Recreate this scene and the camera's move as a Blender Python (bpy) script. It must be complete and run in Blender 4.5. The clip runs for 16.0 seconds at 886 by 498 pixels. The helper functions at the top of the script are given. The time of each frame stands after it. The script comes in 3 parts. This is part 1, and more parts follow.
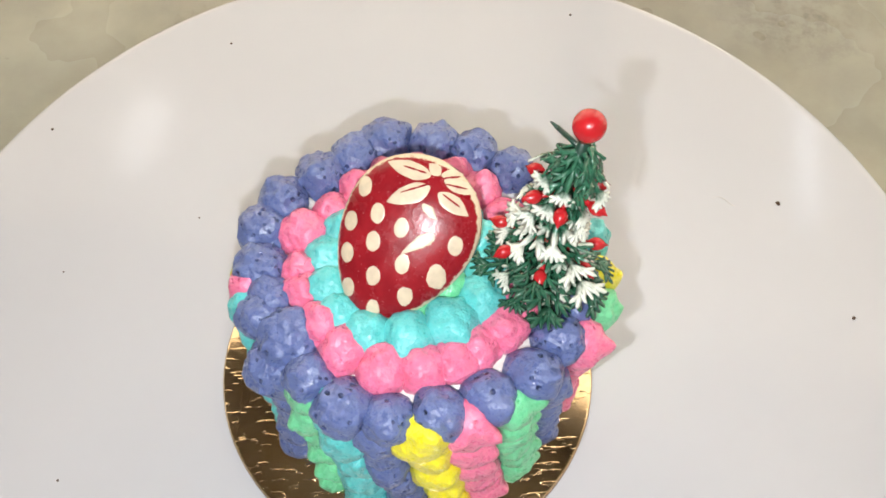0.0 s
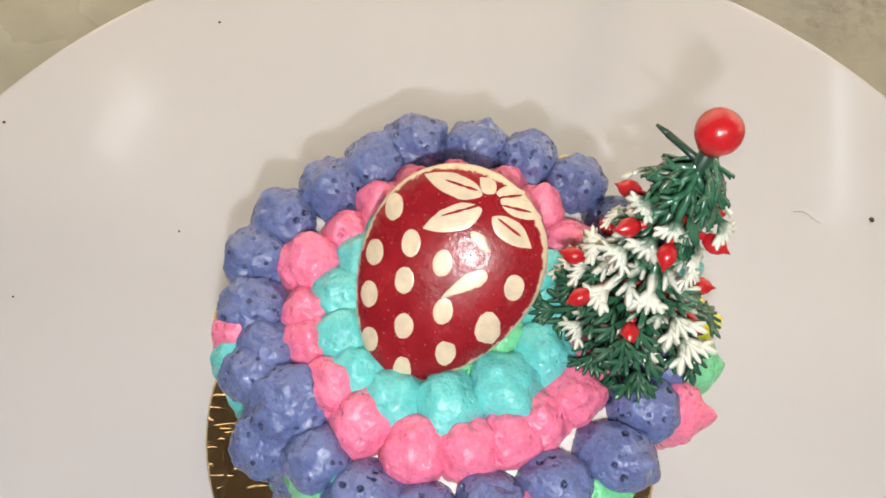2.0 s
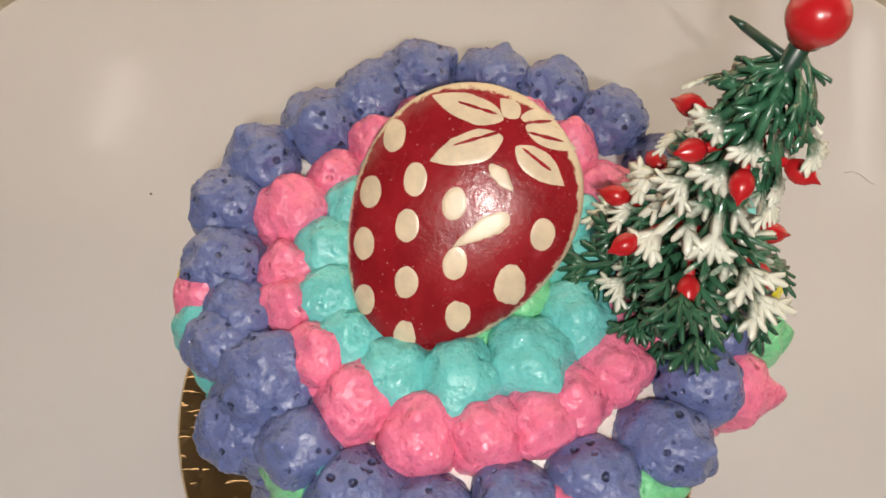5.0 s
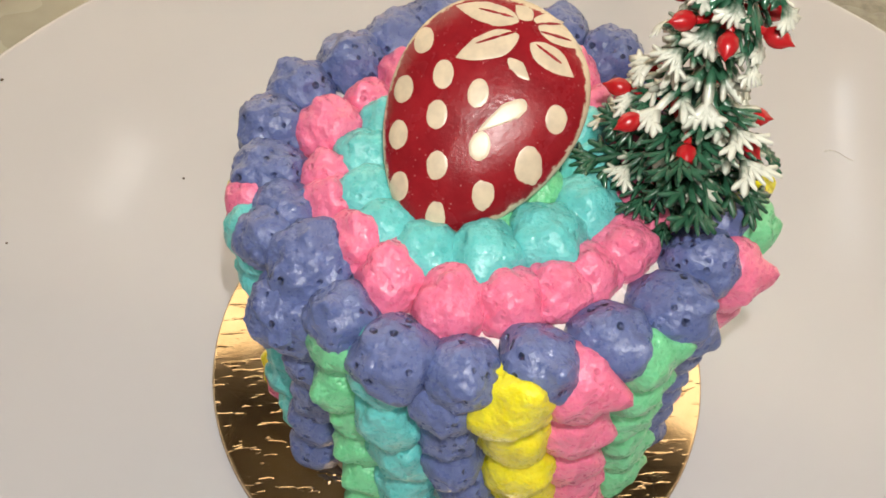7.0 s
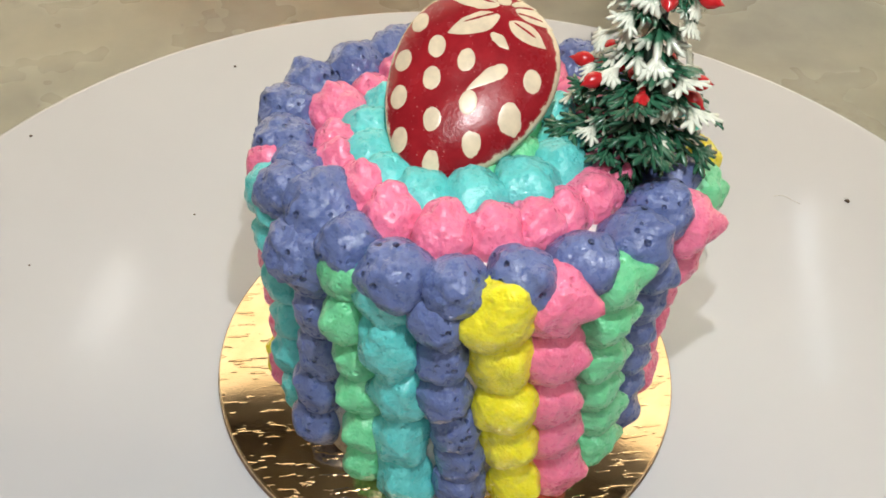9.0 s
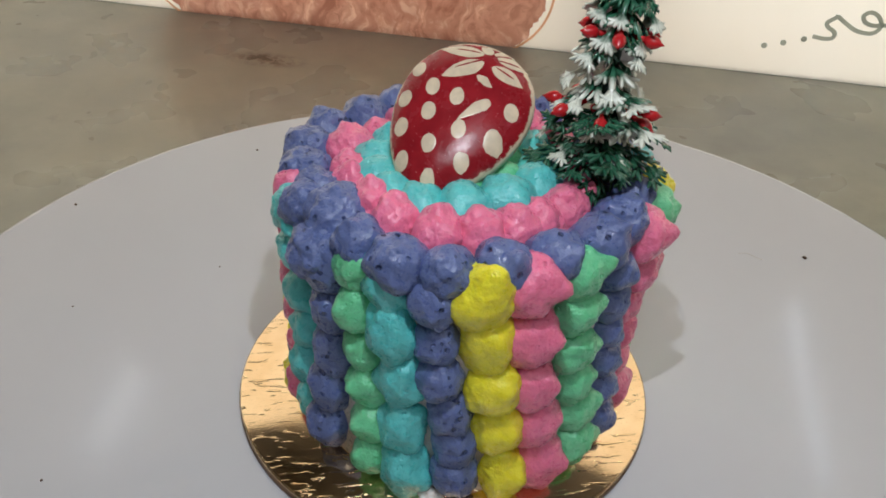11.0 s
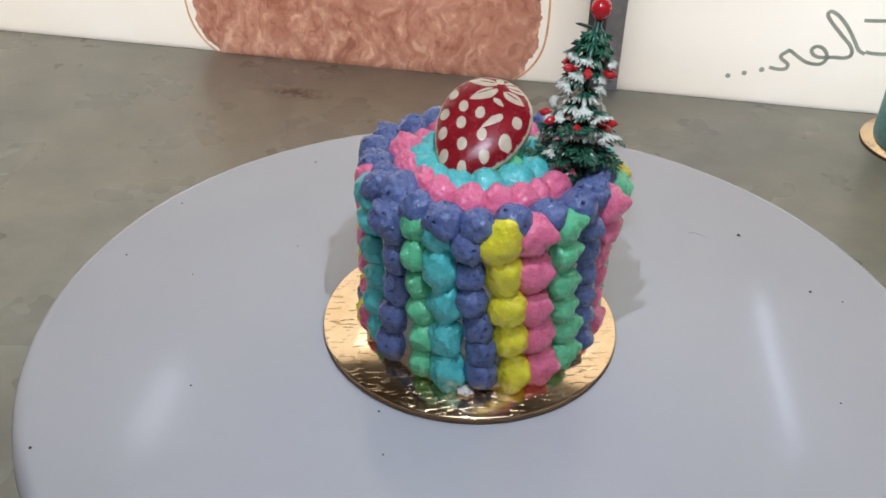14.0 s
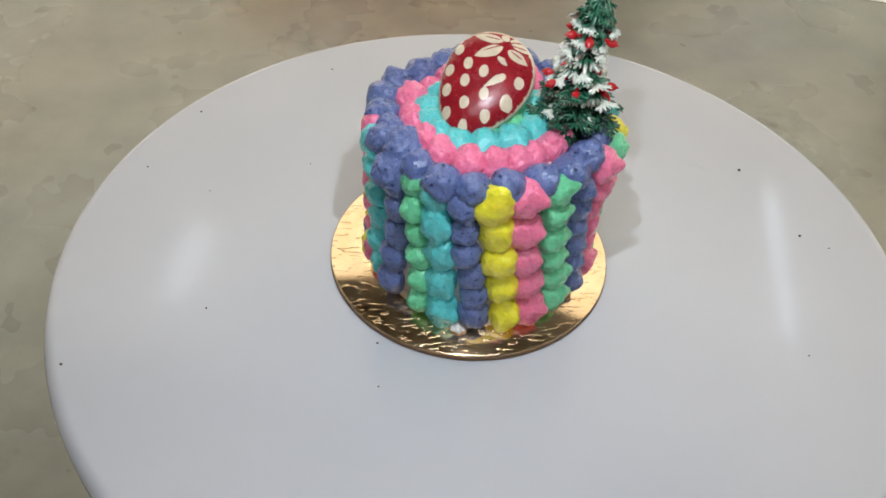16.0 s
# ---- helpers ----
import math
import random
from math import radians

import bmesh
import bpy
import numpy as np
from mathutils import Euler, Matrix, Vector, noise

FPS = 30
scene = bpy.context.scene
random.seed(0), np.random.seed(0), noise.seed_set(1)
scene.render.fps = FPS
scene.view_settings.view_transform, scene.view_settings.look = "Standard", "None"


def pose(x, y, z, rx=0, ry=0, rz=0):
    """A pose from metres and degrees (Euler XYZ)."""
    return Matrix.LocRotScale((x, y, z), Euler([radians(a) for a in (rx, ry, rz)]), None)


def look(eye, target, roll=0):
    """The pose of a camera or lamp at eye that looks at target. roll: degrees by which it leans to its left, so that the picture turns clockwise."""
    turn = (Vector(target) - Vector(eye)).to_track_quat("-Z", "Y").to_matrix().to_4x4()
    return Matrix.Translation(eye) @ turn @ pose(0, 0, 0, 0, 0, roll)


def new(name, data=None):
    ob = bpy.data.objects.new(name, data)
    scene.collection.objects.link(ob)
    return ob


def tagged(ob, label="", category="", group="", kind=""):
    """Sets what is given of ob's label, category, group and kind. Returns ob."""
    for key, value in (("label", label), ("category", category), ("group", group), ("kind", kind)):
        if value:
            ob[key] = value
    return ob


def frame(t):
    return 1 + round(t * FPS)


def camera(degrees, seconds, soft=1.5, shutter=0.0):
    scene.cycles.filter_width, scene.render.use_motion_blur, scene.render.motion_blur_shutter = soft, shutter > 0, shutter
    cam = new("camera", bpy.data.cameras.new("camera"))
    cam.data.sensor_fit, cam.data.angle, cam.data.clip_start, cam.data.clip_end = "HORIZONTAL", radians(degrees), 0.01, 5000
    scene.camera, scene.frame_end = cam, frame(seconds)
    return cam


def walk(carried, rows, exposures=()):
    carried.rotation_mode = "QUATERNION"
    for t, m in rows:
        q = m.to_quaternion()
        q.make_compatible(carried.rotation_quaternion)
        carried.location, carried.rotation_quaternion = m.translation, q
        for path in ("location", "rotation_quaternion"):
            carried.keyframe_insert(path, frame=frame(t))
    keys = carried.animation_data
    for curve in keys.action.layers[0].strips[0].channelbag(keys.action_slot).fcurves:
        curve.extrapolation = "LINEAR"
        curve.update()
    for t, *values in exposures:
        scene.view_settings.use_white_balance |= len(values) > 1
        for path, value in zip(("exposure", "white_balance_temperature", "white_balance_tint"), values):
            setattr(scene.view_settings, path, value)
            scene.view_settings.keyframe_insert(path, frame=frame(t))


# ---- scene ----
cam = camera(49.76, 16.0, 1.7)
PATH = [
    (0.0, (0.00139, -0.09677, 0.25004), (0.01348, 0.04701, -0.01298), 1.863),
    (0.5, (0.00023, -0.08828, 0.24137), (0.01250, 0.05544, -0.02168), 2.222),
    (1.0, (-0.00345, -0.08008, 0.22931), (0.00945, 0.06312, -0.03399), 2.688),
    (1.5, (-0.00491, -0.07280, 0.21932), (0.00864, 0.06961, -0.04438), 2.929),
    (2.0, (-0.00614, -0.06604, 0.21098), (0.00875, 0.07509, -0.05334), 3.443),
    (2.5, (-0.00558, -0.05989, 0.20064), (0.01108, 0.07823, -0.06515), 4.345),
    (3.0, (-0.00570, -0.05541, 0.19285), (0.01083, 0.07818, -0.07526), 4.651),
    (5.5, (-0.00712, -0.06340, 0.18280), (0.00780, 0.08290, -0.07868), 2.970),
    (6.0, (-0.01059, -0.07491, 0.18358), (0.00482, 0.07845, -0.07380), 2.639),
    (6.5, (-0.01277, -0.08298, 0.18097), (0.00339, 0.07714, -0.07221), 2.369),
    (7.0, (-0.01328, -0.09272, 0.18000), (0.00518, 0.07611, -0.06730), 2.422),
    (7.5, (-0.01496, -0.10681, 0.18286), (0.00691, 0.07038, -0.05823), 3.129),
    (8.0, (-0.01533, -0.11812, 0.18060), (0.00896, 0.07076, -0.05121), 3.090),
    (8.5, (-0.01687, -0.12783, 0.17664), (0.01026, 0.07391, -0.04374), 3.315),
    (9.0, (-0.01877, -0.13447, 0.17163), (0.00875, 0.07730, -0.03908), 3.174),
    (11.5, (-0.02025, -0.19191, 0.17036), (0.00626, 0.05475, 0.00167), 2.285),
    (12.0, (-0.01925, -0.21221, 0.17932), (0.00479, 0.03808, 0.01568), 1.893),
    (12.5, (-0.01931, -0.23133, 0.19076), (0.00218, 0.02099, 0.02990), 1.489),
    (13.0, (-0.02084, -0.24999, 0.20677), (-0.00255, 0.00274, 0.04617), 1.093),
    (13.5, (-0.02380, -0.26150, 0.21143), (-0.00624, -0.00988, 0.04901), 1.046),
    (14.0, (-0.03902, -0.25998, 0.20802), (-0.01064, -0.01234, 0.04109), 1.679),
    (14.5, (-0.07196, -0.25414, 0.20405), (-0.02999, -0.01015, 0.03461), 2.445),
    (15.0, (-0.07448, -0.25425, 0.20431), (-0.03120, -0.01287, 0.03150), 3.090),
    (15.5, (-0.04707, -0.25201, 0.21602), (-0.01812, -0.01833, 0.03013), 2.872),
    (16.0, (-0.02928, -0.24907, 0.24982), (-0.01163, -0.03565, 0.03972), 3.232),
]
EXPOSURES = [(0.0, -0.34, 6000, 9), (3.0, -0.65, 6550, 12), (5.5, -0.90, 6900, 14), (7.0, -0.68, 6600, 10), (9.0, -0.60, 6150, 6), (11.5, -1.36, 5600, 9), (12.5, -1.2, 5350, 10), (14.5, -1.2, 5300, 11), (16.0, -0.85, 5600, 7)]
walk(cam, [(t, look(eye, target, roll)) for t, eye, target, roll in PATH], EXPOSURES)

# ---- light ----
world = bpy.data.worlds.new("sky")
scene.world = world
world.use_nodes = True
wn = world.node_tree
sky = wn.nodes.new("ShaderNodeTexSky")
sky.sky_type, sky.sun_disc, sky.sun_elevation, sky.sun_rotation = "NISHITA", False, radians(35), radians(10)
wn.links.new(sky.outputs[0], wn.nodes["Background"].inputs[0])
wn.nodes["Background"].inputs[1].default_value = 0.1


def area_lamp(name, place, target, width, depth, watts, colour):
    data = bpy.data.lights.new(name, "AREA")
    data.shape, data.size, data.size_y, data.energy, data.color = "RECTANGLE", width, depth, watts, colour
    ob = new(name, data)
    ob.matrix_world = look(place, target)
    return ob


TABLE_Z = -0.098          # counter top; the turntable's top is z = 0
CEIL_Z = 1.75
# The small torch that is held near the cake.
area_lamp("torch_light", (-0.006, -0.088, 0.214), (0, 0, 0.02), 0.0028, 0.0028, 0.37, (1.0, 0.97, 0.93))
# Soft fill from above and behind the camera, added to brighten the cake's front.
area_lamp("front_fill_light", (0.0, -1.25, CEIL_Z - 0.05), (0.0, -1.25, 0), 1.2, 0.5, 28.0, (1.0, 0.965, 0.93))


def strip_lamp(name, foot, head, target, width, watts, colour):
    """A strip lamp added in front of the window film, between two places, facing the target."""
    foot, head, target = Vector(foot), Vector(head), Vector(target)
    mid, up = (foot + head) / 2, (head - foot).normalized()
    back = (mid - target).normalized()
    side = up.cross(back).normalized()
    back = side.cross(up)
    ob = area_lamp(name, mid, target, width, (head - foot).length, watts, colour)
    ob.matrix_world = Matrix.Translation(mid) @ Matrix((side, up, back)).transposed().to_4x4()


# Two added lamps whose reflections make the pale streaks on the turntable.
strip_lamp("plate_streak_light", (0.315, 0.352, 0.25), (0.398, 0.328, 0.45), (0.10, 0.0, 0.0), 0.008, 0.070, (0.92, 0.96, 1.0))
strip_lamp("plate_streak_light", (-0.25, 0.512, 0.45), (-0.34, 0.536, 0.60), (-0.11, 0.0, 0.0), 0.034, 0.13, (1.0, 0.96, 0.9))

# ---- materials ----


class Nodes:
    """A small helper round one node material."""

    def __init__(self, name):
        self.mat = bpy.data.materials.new(name)
        self.mat.use_nodes = True
        self.tree = self.mat.node_tree
        self.bsdf = self.tree.nodes["Principled BSDF"]
        self.coord = self.tree.nodes.new("ShaderNodeTexCoord").outputs["Object"]

    def node(self, kind, **values):
        n = self.tree.nodes.new("ShaderNode" + kind)
        for key, value in values.items():
            n.inputs[key.replace("_", " ")].default_value = value
        return n

    def link(self, a, b):
        self.tree.links.new(a, b)

    def noise(self, scale, detail=4.0, rough=0.55, at=None):
        n = self.node("TexNoise", Scale=scale, Detail=detail, Roughness=rough)
        self.link(at or self.coord, n.inputs["Vector"])
        return n.outputs["Fac"]

    def ramp(self, fac, stops):
        n = self.node("ValToRGB")
        ramp = n.color_ramp
        ramp.interpolation = "EASE"
        while len(ramp.elements) < len(stops):
            ramp.elements.new(0.5)
        for e, (p, c) in zip(ramp.elements, stops):
            e.position, e.color = p, (*c, 1) if len(c) == 3 else c
        self.link(fac, n.inputs[0])
        return n.outputs[0]

    def mix(self, fac, a, b, mode="MIX"):
        n = self.tree.nodes.new("ShaderNodeMix")
        n.data_type, n.blend_type = "RGBA", mode
        for value, socket in ((fac, n.inputs[0]), (a, n.inputs[6]), (b, n.inputs[7])):
            if isinstance(value, (int, float)):
                socket.default_value = value
            elif isinstance(value, tuple):
                socket.default_value = (*value, 1)
            else:
                self.link(value, socket)
        return n.outputs[2]

    def math(self, op, a, b=0.0):
        n = self.tree.nodes.new("ShaderNodeMath")
        n.operation = op
        for value, socket in ((a, n.inputs[0]), (b, n.inputs[1])):
            if isinstance(value, (int, float)):
                socket.default_value = value
            else:
                self.link(value, socket)
        return n.outputs[0]

    def bump(self, height, strength, distance):
        n = self.node("Bump", Strength=strength, Distance=distance)
        self.link(height, n.inputs["Height"])
        if self.bsdf.inputs["Normal"].is_linked:
            self.link(self.bsdf.inputs["Normal"].links[0].from_socket, n.inputs["Normal"])
        self.link(n.outputs[0], self.bsdf.inputs["Normal"])

    def out(self, colour=None, **values):
        if colour is not None:
            if isinstance(colour, tuple):
                self.bsdf.inputs["Base Color"].default_value = (*colour, 1)
            else:
                self.link(colour, self.bsdf.inputs["Base Color"])
        for key, value in values.items():
            socket = self.bsdf.inputs[key.replace("_", " ")]
            if isinstance(value, (int, float)):
                socket.default_value = value
            elif isinstance(value, tuple):
                socket.default_value = value
            else:
                self.link(value, socket)
        if "Coat_Weight" in values and self.bsdf.inputs["Normal"].is_linked:
            self.link(self.bsdf.inputs["Normal"].links[0].from_socket, self.bsdf.inputs["Coat Normal"])
        return self.mat


def cream(name, colour, pits=1.0, rough=0.31):
    """Whipped butter cream: soft tone changes, small air bubbles, a moist sheen."""
    n = Nodes(name)
    info = n.tree.nodes.new("ShaderNodeObjectInfo").outputs["Random"]
    dark = tuple(c * 0.90 for c in colour)
    light = tuple(min(0.97, c * 1.05 + 0.015) for c in colour)
    shade = n.ramp(n.noise(380, 5), [(0.3, dark), (0.7, light)])
    shade = n.mix(n.math("MULTIPLY", info, 0.25), shade, tuple(c * 0.88 for c in colour))
    warp = n.node("TexNoise", Scale=900.0, Detail=2.0)
    n.link(n.coord, warp.inputs["Vector"])
    moved = n.mix(0.0005, n.coord, warp.outputs["Color"], "ADD")
    cell = n.node("TexVoronoi", Scale=560.0)
    n.link(moved, cell.inputs["Vector"])
    big = n.node("TexVoronoi", Scale=230.0)
    n.link(moved, big.inputs["Vector"])
    mask = n.ramp(n.noise(210, 3), [(0.46, (0, 0, 0)), (0.60, (1, 1, 1))])
    hole = n.ramp(cell.outputs["Distance"], [(0.03, (0, 0, 0)), (0.30, (1, 1, 1))])
    hole2 = n.ramp(big.outputs["Distance"], [(0.04, (0, 0, 0)), (0.15, (1, 1, 1))])
    n.bump(n.noise(210, 3, 0.5), 0.55, 0.0018)
    n.bump(n.noise(560, 3, 0.5), 0.34, 0.0011)
    n.bump(n.mix(mask, (1, 1, 1), hole), 1.0 * pits, 0.0010)
    n.bump(hole2, 1.0 * pits, 0.0014)
    n.bump(n.noise(1700, 3, 0.6), 0.36, 0.0005)
    gloss = n.ramp(n.noise(900, 4), [(0.3, (rough - 0.08,) * 3), (0.75, (rough + 0.16,) * 3)])
    return n.out(shade, Roughness=gloss, Subsurface_Weight=0.30, Subsurface_Radius=(1.0, 0.8, 0.7), Subsurface_Scale=0.0015, Specular_IOR_Level=0.5, Coat_Weight=0.32, Coat_Roughness=0.19)


BLUE = cream("violet_blue_cream", (0.118, 0.156, 0.345), 1.6)
PINK = cream("pink_cream", (0.85, 0.195, 0.335), 0.6)
TEAL = cream("turquoise_cream", (0.135, 0.58, 0.565), 0.45)
GREEN = cream("mint_green_cream", (0.185, 0.63, 0.315), 0.45)
YELLOW = cream("yellow_cream", (0.90, 0.80, 0.020), 0.25)
WHITE = cream("white_cream", (0.86, 0.80, 0.74), 0.3)
TEAL_SMOOTH = cream("teal_icing", (0.17, 0.42, 0.46), 0.1, 0.5)
CREAMS = {"B": BLUE, "P": PINK, "T": TEAL, "G": GREEN, "Y": YELLOW}
CREAM_WORDS = {"B": "violet blue", "P": "pink", "T": "turquoise", "G": "mint green", "Y": "yellow"}


def make_plastic():
    n = Nodes("white_plastic")
    tone = n.ramp(n.noise(9, 5), [(0.2, (0.56, 0.56, 0.585)), (0.8, (0.595, 0.593, 0.615))])
    smear = n.ramp(n.noise(38, 6, 0.65), [(0.62, (0, 0, 0)), (0.80, (1, 1, 1))])
    tone = n.mix(n.math("MULTIPLY", smear, 0.035), tone, (0.58, 0.54, 0.50))
    gloss = n.ramp(n.noise(24, 6), [(0.2, (0.10,) * 3), (0.85, (0.15,) * 3)])
    return n.out(tone, Roughness=gloss, Specular_IOR_Level=0.42)


def make_marble():
    n = Nodes("grey_beige_marble")
    warp = n.node("TexNoise", Scale=3.0, Detail=3.0)
    n.link(n.coord, warp.inputs["Vector"])
    moved = n.mix(0.10, n.coord, warp.outputs["Color"], "ADD")
    base = n.ramp(n.noise(2.6, 7, 0.6, moved), [(0.22, (0.225, 0.230, 0.200)), (0.50, (0.350, 0.345, 0.275)), (0.78, (0.460, 0.445, 0.350))])
    warm = n.ramp(n.noise(3.4, 4, 0.55), [(0.36, (0, 0, 0)), (0.80, (0.55,) * 3)])
    base = n.mix(warm, base, (0.40, 0.325, 0.19))
    grey = n.ramp(n.noise(5.2, 5, 0.6, moved), [(0.45, (0, 0, 0)), (0.85, (0.6,) * 3)])
    base = n.mix(grey, base, (0.235, 0.24, 0.24))
    cloud = n.ramp(n.noise(26, 6, 0.6), [(0.25, (0.88, 0.88, 0.88)), (0.75, (1.10, 1.10, 1.09))])
    base = n.mix(1.0, base, cloud, "MULTIPLY")
    stain = n.ramp(n.noise(15, 7, 0.72, moved), [(0.62, (0, 0, 0)), (0.74, (0.45,) * 3)])
    base = n.mix(stain, base, (0.19, 0.165, 0.12))
    fleck = n.ramp(n.noise(140, 4, 0.6), [(0.66, (0, 0, 0)), (0.76, (0.5,) * 3)])
    base = n.mix(fleck, base, (0.15, 0.14, 0.12))
    spot = n.node("Mapping", Location=(1.9, 5.0, 0), Scale=(31, 83, 1))
    n.link(n.coord, spot.inputs["Vector"])
    ball = n.tree.nodes.new("ShaderNodeTexGradient")
    ball.gradient_type = "SPHERICAL"
    n.link(spot.outputs[0], ball.inputs["Vector"])
    mark = n.math("MULTIPLY", ball.outputs["Fac"], n.ramp(n.noise(130, 5, 0.7), [(0.38, (0, 0, 0)), (0.60, (1, 1, 1))]))
    base = n.mix(n.math("MULTIPLY", mark, 1.6), base, (0.10, 0.075, 0.045))
    patch = n.node("Mapping", Location=(-5.57, 5.37, 0), Scale=(22, 30, 1))
    n.link(n.coord, patch.inputs["Vector"])
    disc = n.tree.nodes.new("ShaderNodeTexGradient")
    disc.gradient_type = "SPHERICAL"
    n.link(patch.outputs[0], disc.inputs["Vector"])
    mark = n.math("MULTIPLY", disc.outputs["Fac"], n.ramp(n.noise(85, 6, 0.7), [(0.42, (0, 0, 0)), (0.66, (1, 1, 1))]))
    base = n.mix(n.math("MULTIPLY", mark, 0.9), base, (0.17, 0.16, 0.135))
    gloss = n.ramp(n.noise(16, 3), [(0.2, (0.24,) * 3), (0.8, (0.34,) * 3)])
    return n.out(base, Roughness=gloss, Specular_IOR_Level=0.5)


def make_foil():
    n = Nodes("gold_foil")
    stretch = n.node("Mapping", Scale=(0.24, 1.0, 1.0))
    n.link(n.coord, stretch.inputs["Vector"])
    lines = n.noise(780, 2, 0.5, stretch.outputs[0])
    dash = n.ramp(lines, [(0.585, (0, 0, 0)), (0.67, (1, 1, 1))])
    n.bump(dash, 0.34, 0.0005)
    n.bump(n.noise(90, 2), 0.025, 0.001)
    n.bump(n.noise(1400, 3), 0.05, 0.0003)
    tone = n.ramp(n.noise(90, 4), [(0.3, (0.80, 0.57, 0.32)), (0.7, (0.92, 0.71, 0.45))])
    tone = n.mix(n.math("MULTIPLY", dash, 0.3), tone, (0.62, 0.38, 0.16))
    return n.out(tone, Metallic=1.0, Roughness=n.ramp(n.noise(60, 4), [(0.3, (0.08,) * 3), (0.8, (0.18,) * 3)]))


def make_plain(name, colour, rough, **more):
    n = Nodes(name)
    tone = n.ramp(n.noise(more.pop("grain", 120), 5), [(0.3, tuple(c * 0.86 for c in colour)), (0.7, tuple(min(1, c * 1.08) for c in colour))])
    n.bump(n.noise(500, 3), 0.08, 0.0005)
    return n.out(tone, Roughness=rough, **more)


def make_red_chocolate():
    n = Nodes("red_printed_chocolate")
    red = n.ramp(n.noise(160, 5), [(0.3, (0.215, 0.008, 0.013)), (0.7, (0.290, 0.014, 0.020))])
    bloom = n.ramp(n.noise(110, 6, 0.7), [(0.58, (0, 0, 0)), (0.75, (1, 1, 1))])
    red = n.mix(n.math("MULTIPLY", bloom, 0.28), red, (0.56, 0.10, 0.14))
    fleck = n.node("TexVoronoi", Scale=900.0)
    n.link(n.coord, fleck.inputs["Vector"])
    dots = n.ramp(fleck.outputs["Distance"], [(0.06, (1, 1, 1)), (0.12, (0, 0, 0))])
    red = n.mix(n.math("MULTIPLY", dots, 0.35), red, (0.80, 0.42, 0.40))
    worn = n.tree.nodes.new("ShaderNodeAttribute")
    worn.attribute_name = "rim"
    edge = n.math("ADD", worn.outputs["Fac"], n.math("MULTIPLY", n.math("SUBTRACT", n.noise(520, 6, 0.7), 0.5), 0.13))
    edge = n.ramp(edge, [(0.955, (0, 0, 0)), (0.975, (1, 1, 1))])
    red = n.mix(edge, red, (0.66, 0.54, 0.37))
    n.bump(n.noise(300, 4), 0.16, 0.0008)
    n.bump(n.noise(1500, 3), 0.10, 0.0004)
    n.bump(dots, 0.35, 0.0002)
    return n.out(red, Roughness=n.ramp(n.noise(240, 4), [(0.3, (0.20,) * 3), (0.75, (0.32,) * 3)]), Specular_IOR_Level=0.30)


def make_needle(name, white):
    n = Nodes(name)
    at = n.tree.nodes.new("ShaderNodeAttribute")
    at.attribute_name = "tip"
    fac = n.math("ADD", at.outputs["Fac"], n.math("MULTIPLY", n.math("SUBTRACT", n.noise(500, 4), 0.5), 0.5))
    frost = n.ramp(fac, [(white, (0, 0, 0)), (white + 0.22, (1, 1, 1))])
    green = n.ramp(n.noise(300, 4), [(0.3, (0.014, 0.068, 0.036)), (0.7, (0.042, 0.150, 0.082))])
    return n.out(n.mix(frost, green, (0.70, 0.72, 0.62)), Roughness=0.20, Specular_IOR_Level=0.55, Coat_Weight=0.3, Coat_Roughness=0.08)


PLASTIC, MARBLE, FOIL, RED_CHOC = make_plastic(), make_marble(), make_foil(), make_red_chocolate()
BOARD_EDGE = make_plain("brown_card_edge", (0.16, 0.085, 0.035), 0.55)
IVORY = make_plain("ivory_chocolate", (0.64, 0.53, 0.375), 0.34, grain=400)
NEEDLE_FROST, NEEDLE_GREEN, NEEDLE_DUST = make_needle("frosted_needles", 0.50), make_needle("green_needles", 1.3), make_needle("dusted_needles", 0.77)
STALK = make_plain("dark_green_plastic", (0.012, 0.045, 0.028), 0.35)
RED_PLASTIC = make_plain("red_glossy_plastic", (0.46, 0.012, 0.016), 0.26, Coat_Weight=0.2)
FRAME_GREY = make_plain("dark_brown_metal", (0.16, 0.13, 0.12), 0.45)
SEAL_GREY = make_plain("grey_beige_seal", (0.50, 0.46, 0.44), 0.6)
CRUMB = make_plain("brown_crumb", (0.09, 0.05, 0.025), 0.7)
PALE_CRUMB = make_plain("pale_crumb", (0.70, 0.67, 0.62), 0.7)
WALL_PAINT = make_plain("off_white_paint", (0.42, 0.39, 0.35), 0.8, grain=6)
CEIL_PAINT = make_plain("ceiling_paint", (0.30, 0.28, 0.25), 0.85, grain=6)
FLOOR_TILE = make_plain("grey_floor", (0.30, 0.29, 0.28), 0.5, grain=5)


def make_film():
    """Cream window film that the daylight outside shines through."""
    n = Nodes("translucent_window_film")
    tree = n.tree
    tone = n.ramp(n.noise(5, 4), [(0.3, (0.94, 0.86, 0.74)), (0.7, (0.98, 0.92, 0.82))])
    through_light = tree.nodes.new("ShaderNodeBsdfTranslucent")
    n.link(tone, through_light.inputs[0])
    mixer = tree.nodes.new("ShaderNodeMixShader")
    mixer.inputs[0].default_value = 0.75
    n.out(tone, Roughness=0.35)
    n.link(n.bsdf.outputs[0], mixer.inputs[1])
    n.link(through_light.outputs[0], mixer.inputs[2])
    n.link(mixer.outputs[0], tree.nodes["Material Output"].inputs[0])
    return n.mat


